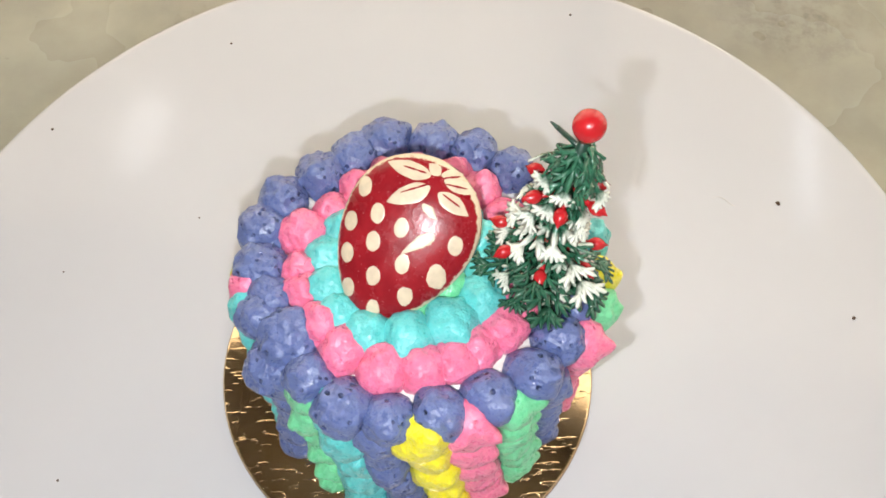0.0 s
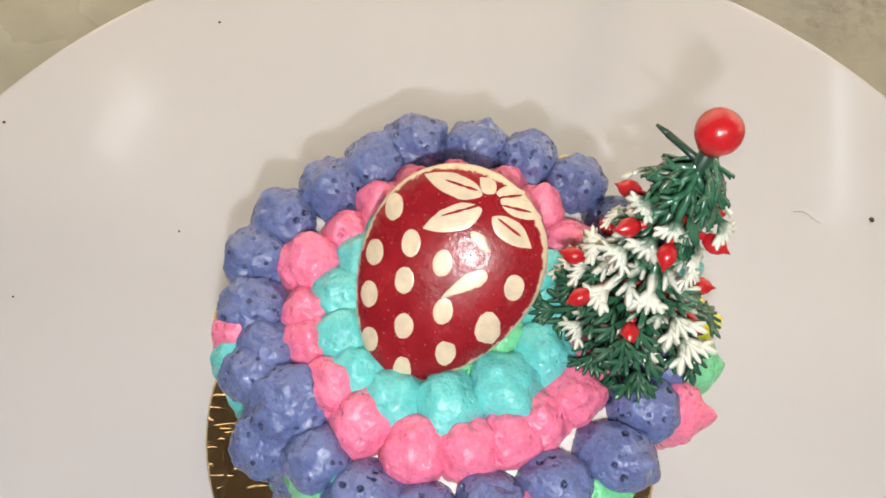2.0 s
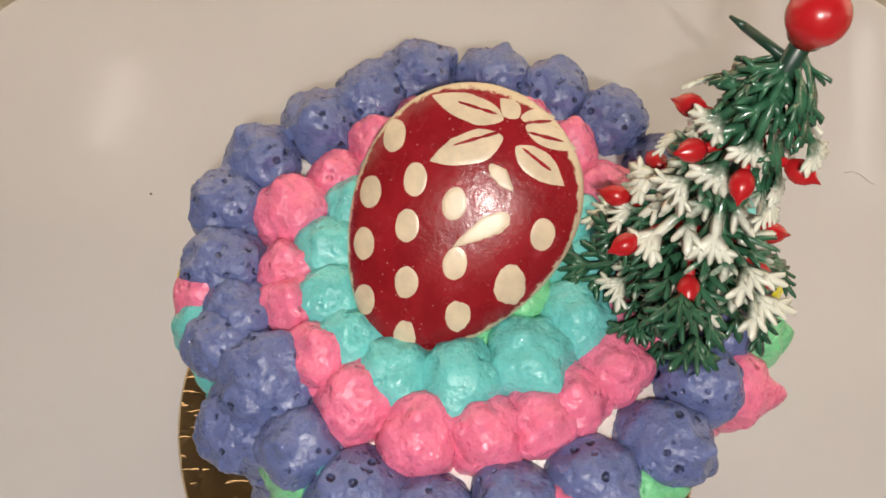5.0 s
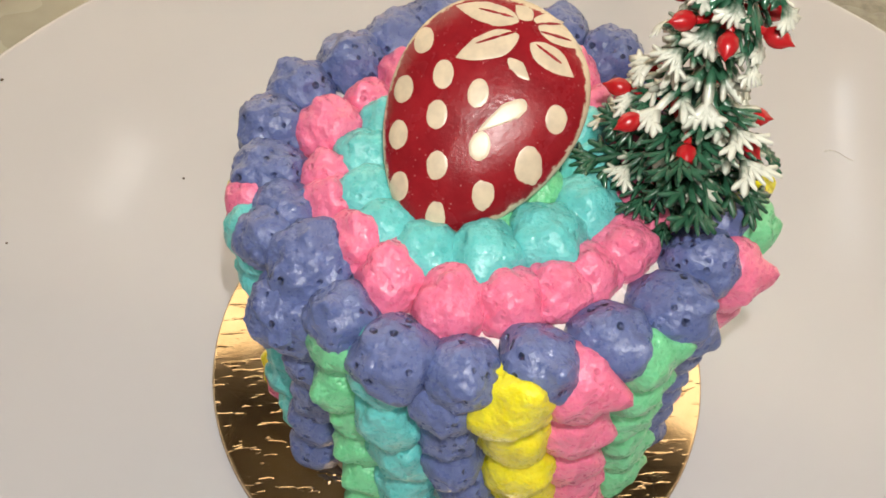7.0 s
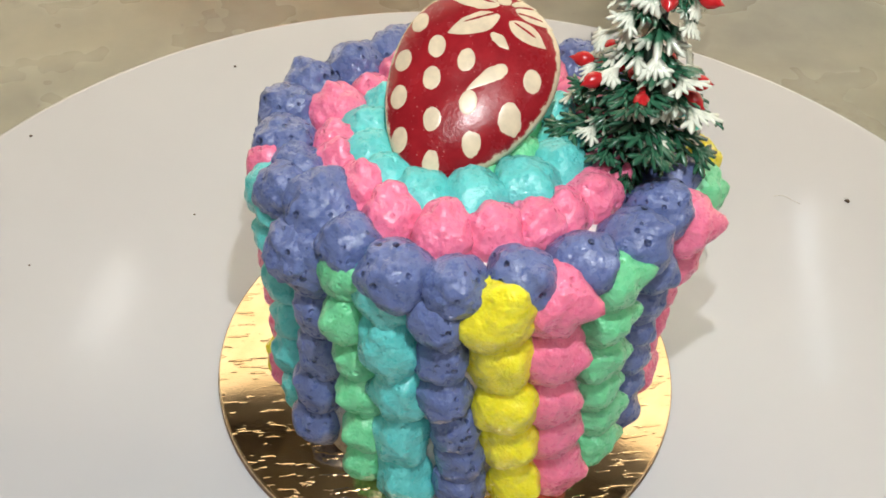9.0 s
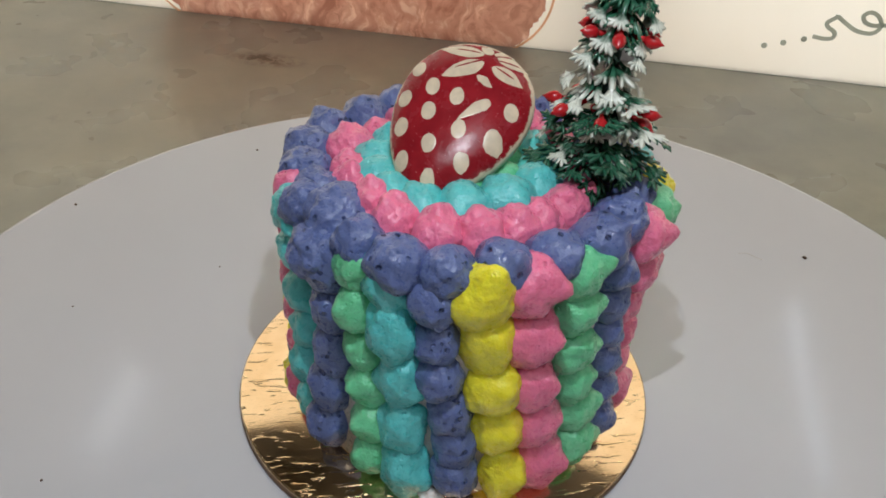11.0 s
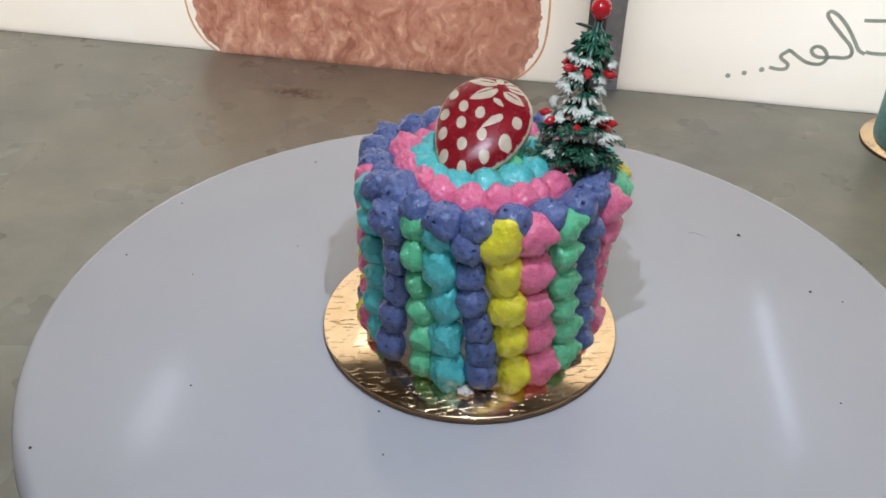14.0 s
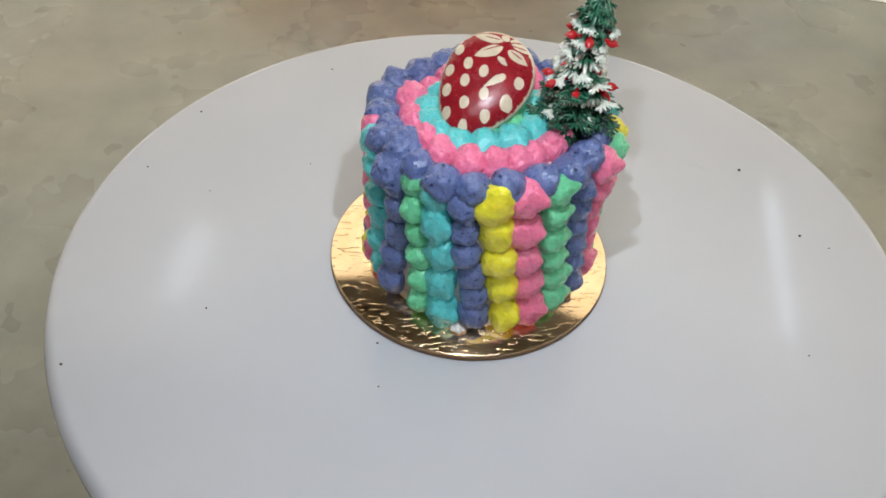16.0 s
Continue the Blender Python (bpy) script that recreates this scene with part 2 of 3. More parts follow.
def make_shavings():
    """The printed photograph of heaped chocolate shavings, on translucent film."""
    n = Nodes("printed_chocolate_shavings")
    tree = n.tree
    warp = n.node("TexNoise", Scale=26.0, Detail=3.0)
    n.link(n.coord, warp.inputs["Vector"])
    moved = n.mix(0.055, n.coord, warp.outputs["Color"], "ADD")
    squash = n.node("Mapping", Scale=(1.0, 1.0, 0.40))
    n.link(moved, squash.inputs["Vector"])
    curls = n.node("TexVoronoi", Scale=95.0)
    n.link(squash.outputs[0], curls.inputs["Vector"])
    tone = n.ramp(n.noise(115, 5, 0.62, squash.outputs[0]), [(0.34, (0.40, 0.185, 0.135)), (0.52, (0.68, 0.39, 0.30)), (0.68, (0.95, 0.70, 0.58))])
    tone = n.mix(n.ramp(curls.outputs["Distance"], [(0.15, (0.0,) * 3), (0.85, (0.55,) * 3)]), tone, (0.40, 0.17, 0.12))
    tone = n.mix(n.ramp(n.noise(11, 4), [(0.35, (0, 0, 0)), (0.7, (0.45,) * 3)]), tone, (0.72, 0.42, 0.33))
    through_light = tree.nodes.new("ShaderNodeBsdfTranslucent")
    n.link(tone, through_light.inputs[0])
    mixer = tree.nodes.new("ShaderNodeMixShader")
    mixer.inputs[0].default_value = 0.75
    n.out(tone, Roughness=0.4)
    n.link(n.bsdf.outputs[0], mixer.inputs[1])
    n.link(through_light.outputs[0], mixer.inputs[2])
    n.link(mixer.outputs[0], tree.nodes["Material Output"].inputs[0])
    return n.mat


def make_ink(name, colour):
    n = Nodes(name)
    tree = n.tree
    tone = n.ramp(n.noise(80, 3), [(0.3, tuple(c * 0.85 for c in colour)), (0.7, colour)])
    through_light = tree.nodes.new("ShaderNodeBsdfTranslucent")
    n.link(tone, through_light.inputs[0])
    mixer = tree.nodes.new("ShaderNodeMixShader")
    mixer.inputs[0].default_value = 0.75
    n.out(tone, Roughness=0.4)
    n.link(n.bsdf.outputs[0], mixer.inputs[1])
    n.link(through_light.outputs[0], mixer.inputs[2])
    n.link(mixer.outputs[0], tree.nodes["Material Output"].inputs[0])
    return n.mat


FILM, SHAVINGS = make_film(), make_shavings()
INK, ORANGE_INK = make_ink("grey_green_ink", (0.40, 0.43, 0.38)), make_ink("orange_ink", (0.85, 0.50, 0.30))

# ---- mesh helpers ----


def finish(bm, name, material, smooth=True):
    data = bpy.data.meshes.new(name)
    bmesh.ops.recalc_face_normals(bm, faces=bm.faces)
    bm.to_mesh(data)
    bm.free()
    for m in material if isinstance(material, (list, tuple)) else [material]:
        data.materials.append(m)
    if smooth:
        data.polygons.foreach_set("use_smooth", [True] * len(data.polygons))
    return data


def thing(name, label, category, group="", place=(0, 0, 0)):
    ob = new(name)
    ob.location = place
    ob.empty_display_size = 0.01
    return tagged(ob, label, category, group)


def part(name, bm, material, parent, label="", smooth=True):
    ob = new(name, finish(bm, name, material, smooth))
    ob.parent = parent
    return tagged(ob, label) if label else ob


def piece(name, data, matrix, parent, label=""):
    ob = new(name, data)
    ob.parent = parent
    ob.matrix_basis = matrix
    return tagged(ob, label) if label else ob


def lathe(profile, steps=96, centre=(0, 0)):
    """A surface turned about the upright axis, from (radius, height) pairs; a zero radius closes it."""
    bm = bmesh.new()
    rings = []
    for r, z in profile:
        if r == 0:
            rings.append([bm.verts.new((centre[0], centre[1], z))])
        else:
            rings.append([bm.verts.new((centre[0] + r * math.cos(math.tau * i / steps), centre[1] + r * math.sin(math.tau * i / steps), z)) for i in range(steps)])
    for a, b in zip(rings, rings[1:]):
        for i in range(steps):
            j = (i + 1) % steps
            quad = [a[i % len(a)], a[j % len(a)], b[j % len(b)], b[i % len(b)]]
            face = list(dict.fromkeys(quad))
            if len(face) > 2:
                bm.faces.new(face)
    return bm


def box(x0, x1, y0, y1, z0, z1, bevel=0.0):
    bm = bmesh.new()
    bmesh.ops.create_cube(bm, size=1.0)
    bmesh.ops.transform(bm, matrix=Matrix.Translation(((x0 + x1) / 2, (y0 + y1) / 2, (z0 + z1) / 2)) @ Matrix.Diagonal((x1 - x0, y1 - y0, z1 - z0, 1)), verts=bm.verts)
    if bevel:
        bmesh.ops.bevel(bm, geom=bm.edges[:], offset=bevel, segments=2, affect="EDGES", profile=0.5)
    return bm


def rod(bm, a, b, ra, rb, sides=6):
    """A tapered rod added to bm."""
    a, b = Vector(a), Vector(b)
    turn = (b - a).to_track_quat("Z", "Y").to_matrix()
    ring = []
    for p, r in ((a, ra), (b, rb)):
        ring.append([bm.verts.new(p + turn @ Vector((r * math.cos(math.tau * i / sides), r * math.sin(math.tau * i / sides), 0))) for i in range(sides)])
    for i in range(sides):
        j = (i + 1) % sides
        bm.faces.new((ring[0][i], ring[0][j], ring[1][j], ring[1][i]))
    bm.faces.new(ring[0][::-1])
    bm.faces.new(ring[1])


# ---- the room and the counter ----
# The counter runs along the shop window, which stands at an angle to the cake.
WALL_TURN = math.degrees(math.atan2(-0.2846, 1.0))
AT_WALL = pose(0, 0.4516, TABLE_Z, 0, 0, WALL_TURN)   # x along the window, y out through it, z up


def setting(name, bm, material, label, category, matrix=None, smooth=False):
    ob = new(name, finish(bm, name, material, smooth))
    ob.matrix_world = matrix or Matrix()
    return tagged(ob, label, category, kind="structure")


setting("countertop", box(-1.7, 1.7, -1.0, 0.0035, -0.03, 0, 0.001), MARBLE, "polished grey beige marble counter top with brown veins", "countertop", AT_WALL)
setting("counter_front", box(-1.7, 1.7, -0.97, 0.0035, -0.90, -0.03), WALL_PAINT, "plain pale counter front below the marble", "counter", AT_WALL)
# Unseen floor, ceiling and walls, added to close the room for light and reflections.
setting("floor", box(-1.8, 1.8, -3.0, 0.3, -0.95, -0.90), FLOOR_TILE, "unseen plain grey floor", "floor", AT_WALL)
setting("ceiling", box(-1.8, 1.8, -3.0, 0.3, CEIL_Z - TABLE_Z, CEIL_Z - TABLE_Z + 0.05), CEIL_PAINT, "unseen plain grey beige ceiling", "ceiling", AT_WALL)
setting("wall_back", box(-1.8, 1.8, -3.05, -3.0, -0.95, 1.9), WALL_PAINT, "unseen plain off-white wall", "wall", AT_WALL)
setting("wall_left", box(-1.85, -1.8, -3.05, 0.3, -0.95, 1.9), WALL_PAINT, "unseen plain off-white wall", "wall", AT_WALL)
setting("wall_right", box(1.8, 1.85, -3.05, 0.3, -0.95, 1.9), WALL_PAINT, "unseen plain off-white wall", "wall", AT_WALL)
setting("wall_window_top", box(-1.8, 1.8, 0.0037, 0.10, 0.92, 1.9), WALL_PAINT, "unseen plain off-white wall over the shop window", "wall", AT_WALL)
setting("wall_window_foot", box(-1.8, 1.8, 0.0037, 0.10, -0.95, 0), WALL_PAINT, "unseen plain off-white wall under the shop window", "wall", AT_WALL)


def window_panel(name, x0, x1):
    root = tagged(new(name), "shop window covered with cream translucent film, lit by daylight", "window", kind="structure")
    root.matrix_world = AT_WALL
    part("film", box(x0, x1, 0.004, 0.006, 0.0, 0.92), FILM, root, "cream translucent film", smooth=False)
    lamp = area_lamp("window_daylight", (0, 0, 0), (0, -1, 0), x1 - x0, 0.92, WINDOW_WATTS * (x1 - x0), (1.0, 0.96, 0.90))
    lamp.matrix_world = AT_WALL @ look(((x0 + x1) / 2, 0.14, 0.46), ((x0 + x1) / 2, 0, 0.46))
    return root


WINDOW_WATTS = 14.0
window_1 = window_panel("window_1", -1.8, 0.1475)
window_2 = window_panel("window_2", 0.1745, 1.8)
mullion = tagged(new("window_mullion"), "dark brown metal window post with a grey seal", "window frame", kind="structure")
mullion.matrix_world = AT_WALL
part("post", box(0.1475, 0.1605, -0.003, 0.04, 0, 0.92, 0.001), FRAME_GREY, mullion, smooth=False)
part("seal", box(0.1605, 0.1745, -0.001, 0.03, 0, 0.92, 0.001), SEAL_GREY, mullion, "grey beige sealing strip", smooth=False)


def bowl_shape(grow, y):
    """Rounded-bottomed outline of the printed bowl, one flat sheet."""
    bm = bmesh.new()
    ring = []
    for i in range(240):
        a = math.tau * i / 240
        c, s = math.cos(a), math.sin(a)
        r = (abs(c) ** 3.4 + abs(s) ** 3.4) ** (-1 / 3.4)
        r *= 1 + 0.022 * noise.noise(Vector((c * 7, s * 7, 2))) + 0.018 * noise.noise(Vector((c * 24, s * 24, 5)))
        ring.append(bm.verts.new((-0.027 + (0.139 + grow) * r * c, y, 0.057 + (0.074 + grow) * r * s)))
    bm.faces.new(ring)
    return bm


part("photo_print", bowl_shape(0, 0.0015), SHAVINGS, window_1, "printed picture of brown chocolate shavings", smooth=False)


def line_strip(points, width, y, closed=False):
    """A flat ribbon along smooth points in the window's plane."""
    pts = [Vector((p[0], 0, p[1])) for p in points]
    fine = []
    n = len(pts)
    for i in range(n if closed else n - 1):
        p0, p1, p2, p3 = (pts[(i + k) % n] if closed else pts[min(max(i + k, 0), n - 1)] for k in (-1, 0, 1, 2))
        for s in range(8):
            t = s / 8
            fine.append(0.5 * (2 * p1 + (p2 - p0) * t + (2 * p0 - 5 * p1 + 4 * p2 - p3) * t * t + (3 * p1 - p0 - 3 * p2 + p3) * t ** 3))
    fine.append(fine[0].copy() if closed else pts[-1])
    bm = bmesh.new()
    last = None
    for i, p in enumerate(fine):
        d = fine[min(i + 1, len(fine) - 1)] - fine[max(i - 1, 0)]
        side = Vector((-d.z, 0, d.x)).normalized() * width / 2
        pair = [bm.verts.new((q.x, y, q.z)) for q in (p - side, p + side)]
        if last:
            bm.faces.new((last[0], pair[0], pair[1], last[1]))
        last = pair
    return bm


def bowl_rim(grow):
    pts = []
    for i in range(48):
        a = math.tau * i / 48
        c, s = math.cos(a), math.sin(a)
        r = (abs(c) ** 3 + abs(s) ** 3) ** (-1 / 3)
        pts.append((-0.027 + (0.141 + grow) * r * c, 0.057 + (0.072 + grow) * r * s))
    return pts


part("printed_rim", line_strip(bowl_rim(0.004), 0.0016, 0.0010, True), ORANGE_INK, window_1, "thin orange printed rim", smooth=False)

# Handwriting on the window, read from the street, so mirrored in here: "tler..."
LETTER_R = [(0.294, 0.033), (0.302, 0.032), (0.308, 0.033), (0.309, 0.037), (0.303, 0.041), (0.302, 0.044), (0.307, 0.048), (0.308, 0.050)]
LETTER_E = [(0.308, 0.049), (0.316, 0.044), (0.324, 0.040), (0.333, 0.039), (0.338, 0.041), (0.340, 0.046), (0.336, 0.052), (0.330, 0.054), (0.326, 0.051), (0.328, 0.047), (0.334, 0.045), (0.344, 0.046), (0.354, 0.046)]
LETTER_L = [(0.354, 0.046), (0.359, 0.049), (0.357, 0.056), (0.347, 0.065), (0.337, 0.074), (0.332, 0.080), (0.334, 0.083), (0.341, 0.080), (0.350, 0.072), (0.358, 0.062), (0.364, 0.054), (0.370, 0.051)]
LETTER_T = [(0.372, 0.104), (0.380, 0.088), (0.388, 0.072), (0.392, 0.060), (0.388, 0.053), (0.376, 0.052), (0.370, 0.053)]
BAR_T = [(0.362, 0.078), (0.378, 0.079), (0.402, 0.082)]
for name, points in (("letter_r", LETTER_R), ("letter_e", LETTER_E), ("letter_l", LETTER_L), ("letter_t", LETTER_T), ("letter_t_bar", BAR_T)):
    part(name, line_strip([(0.2555 + 0.84 * (x - 0.261), 0.91 * z) for x, z in points], 0.0027, 0.0015), INK, window_2, smooth=False)
for x, z in ((0.2552, 0.0205), (0.2665, 0.0237), (0.2785, 0.0275)):
    bm = bmesh.new()
    bmesh.ops.create_circle(bm, cap_ends=True, segments=20, radius=0.0019, matrix=Matrix.Translation((x, 0.0015, z)) @ pose(0, 0, 0, 90))
    part("full_stop", bm, INK, window_2, smooth=False)

# ---- the turntable ----
TT = (0.0070, 0.0006)
turntable = thing("cake_turntable", "white glossy plastic cake turntable standing on the counter", "turntable", place=(TT[0], TT[1], TABLE_Z))
H = -TABLE_Z
plate = [(0, H)] + [(0.1563 - 0.005 + 0.005 * math.sin(a), H - 0.005 + 0.005 * math.cos(a)) for a in [math.pi / 2 * i / 8 for i in range(9)]]
plate += [(0.1559, H - 0.014), (0.1545, H - 0.019), (0.152, H - 0.020), (0.03, H - 0.016), (0, H - 0.016)]
part("plate", lathe(plate, 160), PLASTIC, turntable, "glossy white round plate with a rounded rim")
part("column", lathe([(0, H - 0.016), (0.03, H - 0.016), (0.026, H - 0.03), (0.026, 0.022), (0, 0.022)], 48), PLASTIC, turntable)
part("foot", lathe([(0, 0.024), (0.05, 0.022), (0.082, 0.010), (0.085, 0.004), (0.084, 0), (0, 0)], 72), PLASTIC, turntable)

# ---- the gold board ----
board = thing("cake_board", "round gold foil cake board with embossed dashes and a dark edge", "cake board", place=(0.0011, 0.0019, 0))
part("foil_top", lathe([(0, 0.0028), (0.0502, 0.0028), (0.0508, 0.0023), (0.0508, 0.0021)], 128), FOIL, board, "crinkled mirror-like gold foil")
part("card_edge", lathe([(0.0506, 0.0021), (0.0509, 0.0019), (0.0509, 0.0004), (0.0505, 0.0), (0, 0)], 128), BOARD_EDGE, board, "dark brown card edge")

# ---- the cake ----
CX, CY = 0.0040, 0.0002
cake = thing("cake", "small round cake piped with coloured cream dollops on a gold board", "cake")
part("cake_body", lathe([(0, 0.003), (0.0355, 0.003), (0.0352, 0.058), (0.0335, 0.0615), (0.030, 0.0625), (0, 0.063)], 96, (CX, CY)), WHITE, cake, "white cream coat under the piping")
rng = random.Random(7)


def dollop(size, tip_dir, tip, lobes, seed, lumps=0.10, square=2.4, groove=0.05, fine=4, pitted=1.0):
    """One piped blob: a plump cushion, ridged by the nozzle, folded where it was cut off and pulled out to a soft point."""
    bm = bmesh.new()
    bmesh.ops.create_icosphere(bm, subdivisions=fine, radius=1.0)
    t = Vector(tip_dir).normalized()
    shift = Vector((seed * 3.71, seed * 1.93, seed * 5.17))
    side = t.orthogonal().normalized()
    other = t.cross(side)
    r = random.Random(seed)
    # a second, lower bump beside the point, and a fold round it
    bump = (t + side * r.uniform(-0.7, 0.7) + other * r.uniform(-0.7, 0.7)).normalized()
    # burst air bubbles, single and in clusters
    around = np.array([v.co.normalized()[:] for v in bm.verts])
    dent = np.zeros(len(around))
    cluster = Vector((r.gauss(0, 1), r.gauss(0, 1), r.gauss(0, 1))).normalized()
    for i in range(44 if fine > 4 else 16):
        p = Vector((r.gauss(0, 1), r.gauss(0, 1), r.gauss(0, 1))).normalized()
        if i % 3 == 0:
            p = (cluster + 0.45 * p).normalized()
        w = r.uniform(0.022, 0.060) if fine > 4 else r.uniform(0.05, 0.10)
        if i % 11 == 0:
            w *= 1.5
        depth = min(1.5 * w, 0.10) * r.uniform(0.7, 1.3)
        dent += depth * np.exp(-(np.linalg.norm(around - np.array(p), axis=1) / w) ** 4)
    turn = r.uniform(-0.6, 0.6)
    for v, hole in zip(bm.verts, dent):
        d = v.co.normalized()
        c = max(-1.0, min(1.0, d.dot(t)))
        ang = math.acos(c)
        k = (abs(d.x) ** square + abs(d.y) ** square + abs(d.z) ** square) ** (-1 / square)
        k += tip * math.exp(-(ang / 0.27) ** 2) + 0.38 * tip * math.exp(-(ang / 0.75) ** 2)
        k += 0.045 * math.exp(-((d - bump).length / 0.34) ** 2)
        phi = math.atan2(d.dot(other), d.dot(side))
        k += 0.030 * math.cos(ang * 9.5 - 0.8 * phi) * math.exp(-(ang / 0.9) ** 2)
        k += groove * math.cos(lobes * (phi + turn * ang) + seed) * math.sin(ang) ** 2 * (1 if c > -0.3 else 0.4)
        k += 0.9 * lumps * noise.noise(d * 1.5 + shift) + 0.55 * lumps * noise.noise(d * 3.2 + shift) + 0.24 * lumps * noise.noise(d * 8 + shift)
        k -= float(hole) * pitted
        v.co = Vector((d.x * size[0], d.y * size[1], d.z * size[2])) * k
    return bm


def on_cake(angle, radius, z, tilt=0.0, spin=0.0):
    """A frame on the cake: x sideways, y up, z outwards; tilt turns outwards towards up."""
    return pose(0, 0, 0, 0, 0, angle) @ Matrix.Translation((radius, 0, z)) @ pose(0, 0, 0, 0, -tilt, 0) @ pose(0, 0, 0, 90, 0, 90) @ pose(0, 0, 0, 0, 0, spin)


COUNT = [0]


def add_dollop(code, matrix, size, tip_dir=(0, 0, 1), tip=0.3, lobes=3, lumps=0.10, square=2.2, groove=0.035, fine=4):
    COUNT[0] += 1
    ob = part("cream_dollop", dollop(size, tip_dir, tip, lobes, COUNT[0], lumps, square, groove, fine, {"B": 1.0, "P": 0.55, "T": 0.3, "G": 0.3, "Y": 0.2}[code]), CREAMS[code], cake, CREAM_WORDS[code] + " piped cream dollop")
    ob.matrix_basis = matrix


# Upright columns round the side: angle at the top and at the foot, cream, dollops in it.
COLUMNS = [(-172, -162, "T", 6), (-146, -147, "B", 5), (-133, -126, "G", 6), (-120, -112.5, "T", 5), (-106, -96, "B", 6), (-92, -80, "Y", 5), (-76, -68, "P", 5), (-60, -51, "G", 6), (-41, -31, "B", 6), (-25, -17, "P", 6),
           (-13, -6, "G", 6), (-3, 5, "Y", 6), (11, 18, "T", 6), (26, 32, "B", 6), (40, 45, "P", 6), (54, 58, "Y", 6), (67, 71, "G", 6), (80, 84, "T", 6), (95, 98, "B", 6), (110, 113, "G", 6),
           (125, 128, "B", 6), (139, 142, "P", 6), (152, 156, "G", 6), (164, 170, "B", 6), (174, 184, "Y", 6), (-179, -172, "P", 6)]
SHIFT = Matrix.Translation((CX, CY, 0))
for top_angle, foot_angle, code, count in COLUMNS:
    foot, top = 0.0100, 0.0560 if code == "B" else 0.0590
    if 20 < top_angle < 165:
        top = 0.0560 if top_angle == 80 else 0.0535
    step = (top - foot) / (count - 1)
    for row in range(count):
        j = rng.uniform
        up = row / (count - 1)
        angle = foot_angle + (top_angle - foot_angle) * up
        lean = {"G": (0.8, 0.25, 0.5), "P": (0.7, 0.05, 0.7), "B": (0.2, -0.2, 1), "T": (0.05, 0.15, 1), "Y": (0.35, 0.2, 0.9)}[code]
        pull = {"G": 0.36, "P": 0.24, "B": 0.10, "T": 0.16, "Y": 0.18}[code] * j(0.6, 1.3)
        if top_angle < -110 or top_angle > 100:
            lean = (-0.15, 0.3, 1)
            pull *= 0.6
        if row == count - 1 and code in "PGY":
            lean, pull = {"P": (0.75, 0.15, 0.65), "G": (0.85, 0.25, 0.5), "Y": (0.15, 0.85, 0.45)}[code], 0.5 if -80 < top_angle < 10 else 0.3
            if top_angle in (-25, -13, -3):
                lean, pull = (0.15, 0.12, 1), 0.48 if code == "P" else 0.18
        wide = {"G": 0.0048, "P": 0.0052, "B": 0.0050, "T": 0.0055, "Y": 0.0058}[code] * j(0.94, 1.1)
        if angle > 0 and angle < 180:
            wide *= 0.95
        out = 0.0
        if -35 < top_angle < 20:
            out = 0.0040 * up ** 3
            wide *= 0.78 if top_angle == -3 else 1.0
        elif abs(top_angle) > 165:
            out = 0.0010 * up
        elif code == "Y" and row == count - 1:
            out = 0.0016
        add_dollop(code, SHIFT @ on_cake(angle + j(-1.0, 1.0), 0.0352 + out + j(-0.0006, 0.0006) + 0.0010 * (row == 0), foot + step * row + j(-0.0006, 0.0006), j(-6, 6), j(-10, 10)),
                   (wide, step * 0.60 * j(0.95, 1.10), 0.0051 * j(0.92, 1.1)), lean, pull, {"T": 5, "Y": 3}.get(code, 2), 0.15, 2.12, {"T": 0.085, "Y": 0.085}.get(code, 0.04))

# White cream squeezed out at the foot, beside a torn gap.
COUNT[0] += 1
ob = part("cream_smear", dollop((0.0026, 0.0014, 0.0022), (0.4, -0.2, 1), 0.2, 2, COUNT[0], 0.35), WHITE, cake, "white cream squeezed out at the foot")
ob.matrix_basis = SHIFT @ on_cake(-104, 0.0385, 0.0042)

# Violet ring on the rim: angle, radius, half width.
RIM = [(94, 0.0325, 0.0056), (75, 0.032, 0.0056), (59, 0.033, 0.0054), (43, 0.0345, 0.0052), (27, 0.0360, 0.0052), (12, 0.0366, 0.0052), (-2, 0.0370, 0.0050), (109, 0.0302, 0.0052), (126, 0.0290, 0.0055),
       (145, 0.0308, 0.0053), (159, 0.0330, 0.0058), (177, 0.0308, 0.0058), (-168, 0.0292, 0.0054), (-149, 0.0288, 0.0066), (-146, 0.0345, 0.0058), (-163, 0.0322, 0.0050),
       (-130, 0.0312, 0.0058), (-113.5, 0.0335, 0.0068), (-97, 0.0338, 0.0060), (-79.5, 0.0336, 0.0064), (-61, 0.0343, 0.0063), (-44.5, 0.0364, 0.0066), (-29.5, 0.0368, 0.0060), (-15.5, 0.0374, 0.0056)]
RINGS_AT = Matrix.Translation((0.0009, 0.0007, 0.0002))
for angle, radius, half in RIM:
    low = 0.0570 if angle == -146 else 0.0618
    if 35 < angle < 150:
        low, radius = low + 0.0010, radius + 0.0016
    grow = 1.06 if 30 < angle < 180 or angle < -140 else 0.91
    add_dollop("B", RINGS_AT @ on_cake(angle, radius, low, 52, rng.uniform(0, 360)), (half * grow, half * grow * rng.uniform(0.96, 1.05), half * 1.08), (rng.uniform(-0.3, 0.3), rng.uniform(-0.3, 0.3), 1), rng.uniform(0.06, 0.20) if grow < 1 else rng.uniform(0.0, 0.08), 4, 0.11 if grow < 1 else 0.17, fine=5)

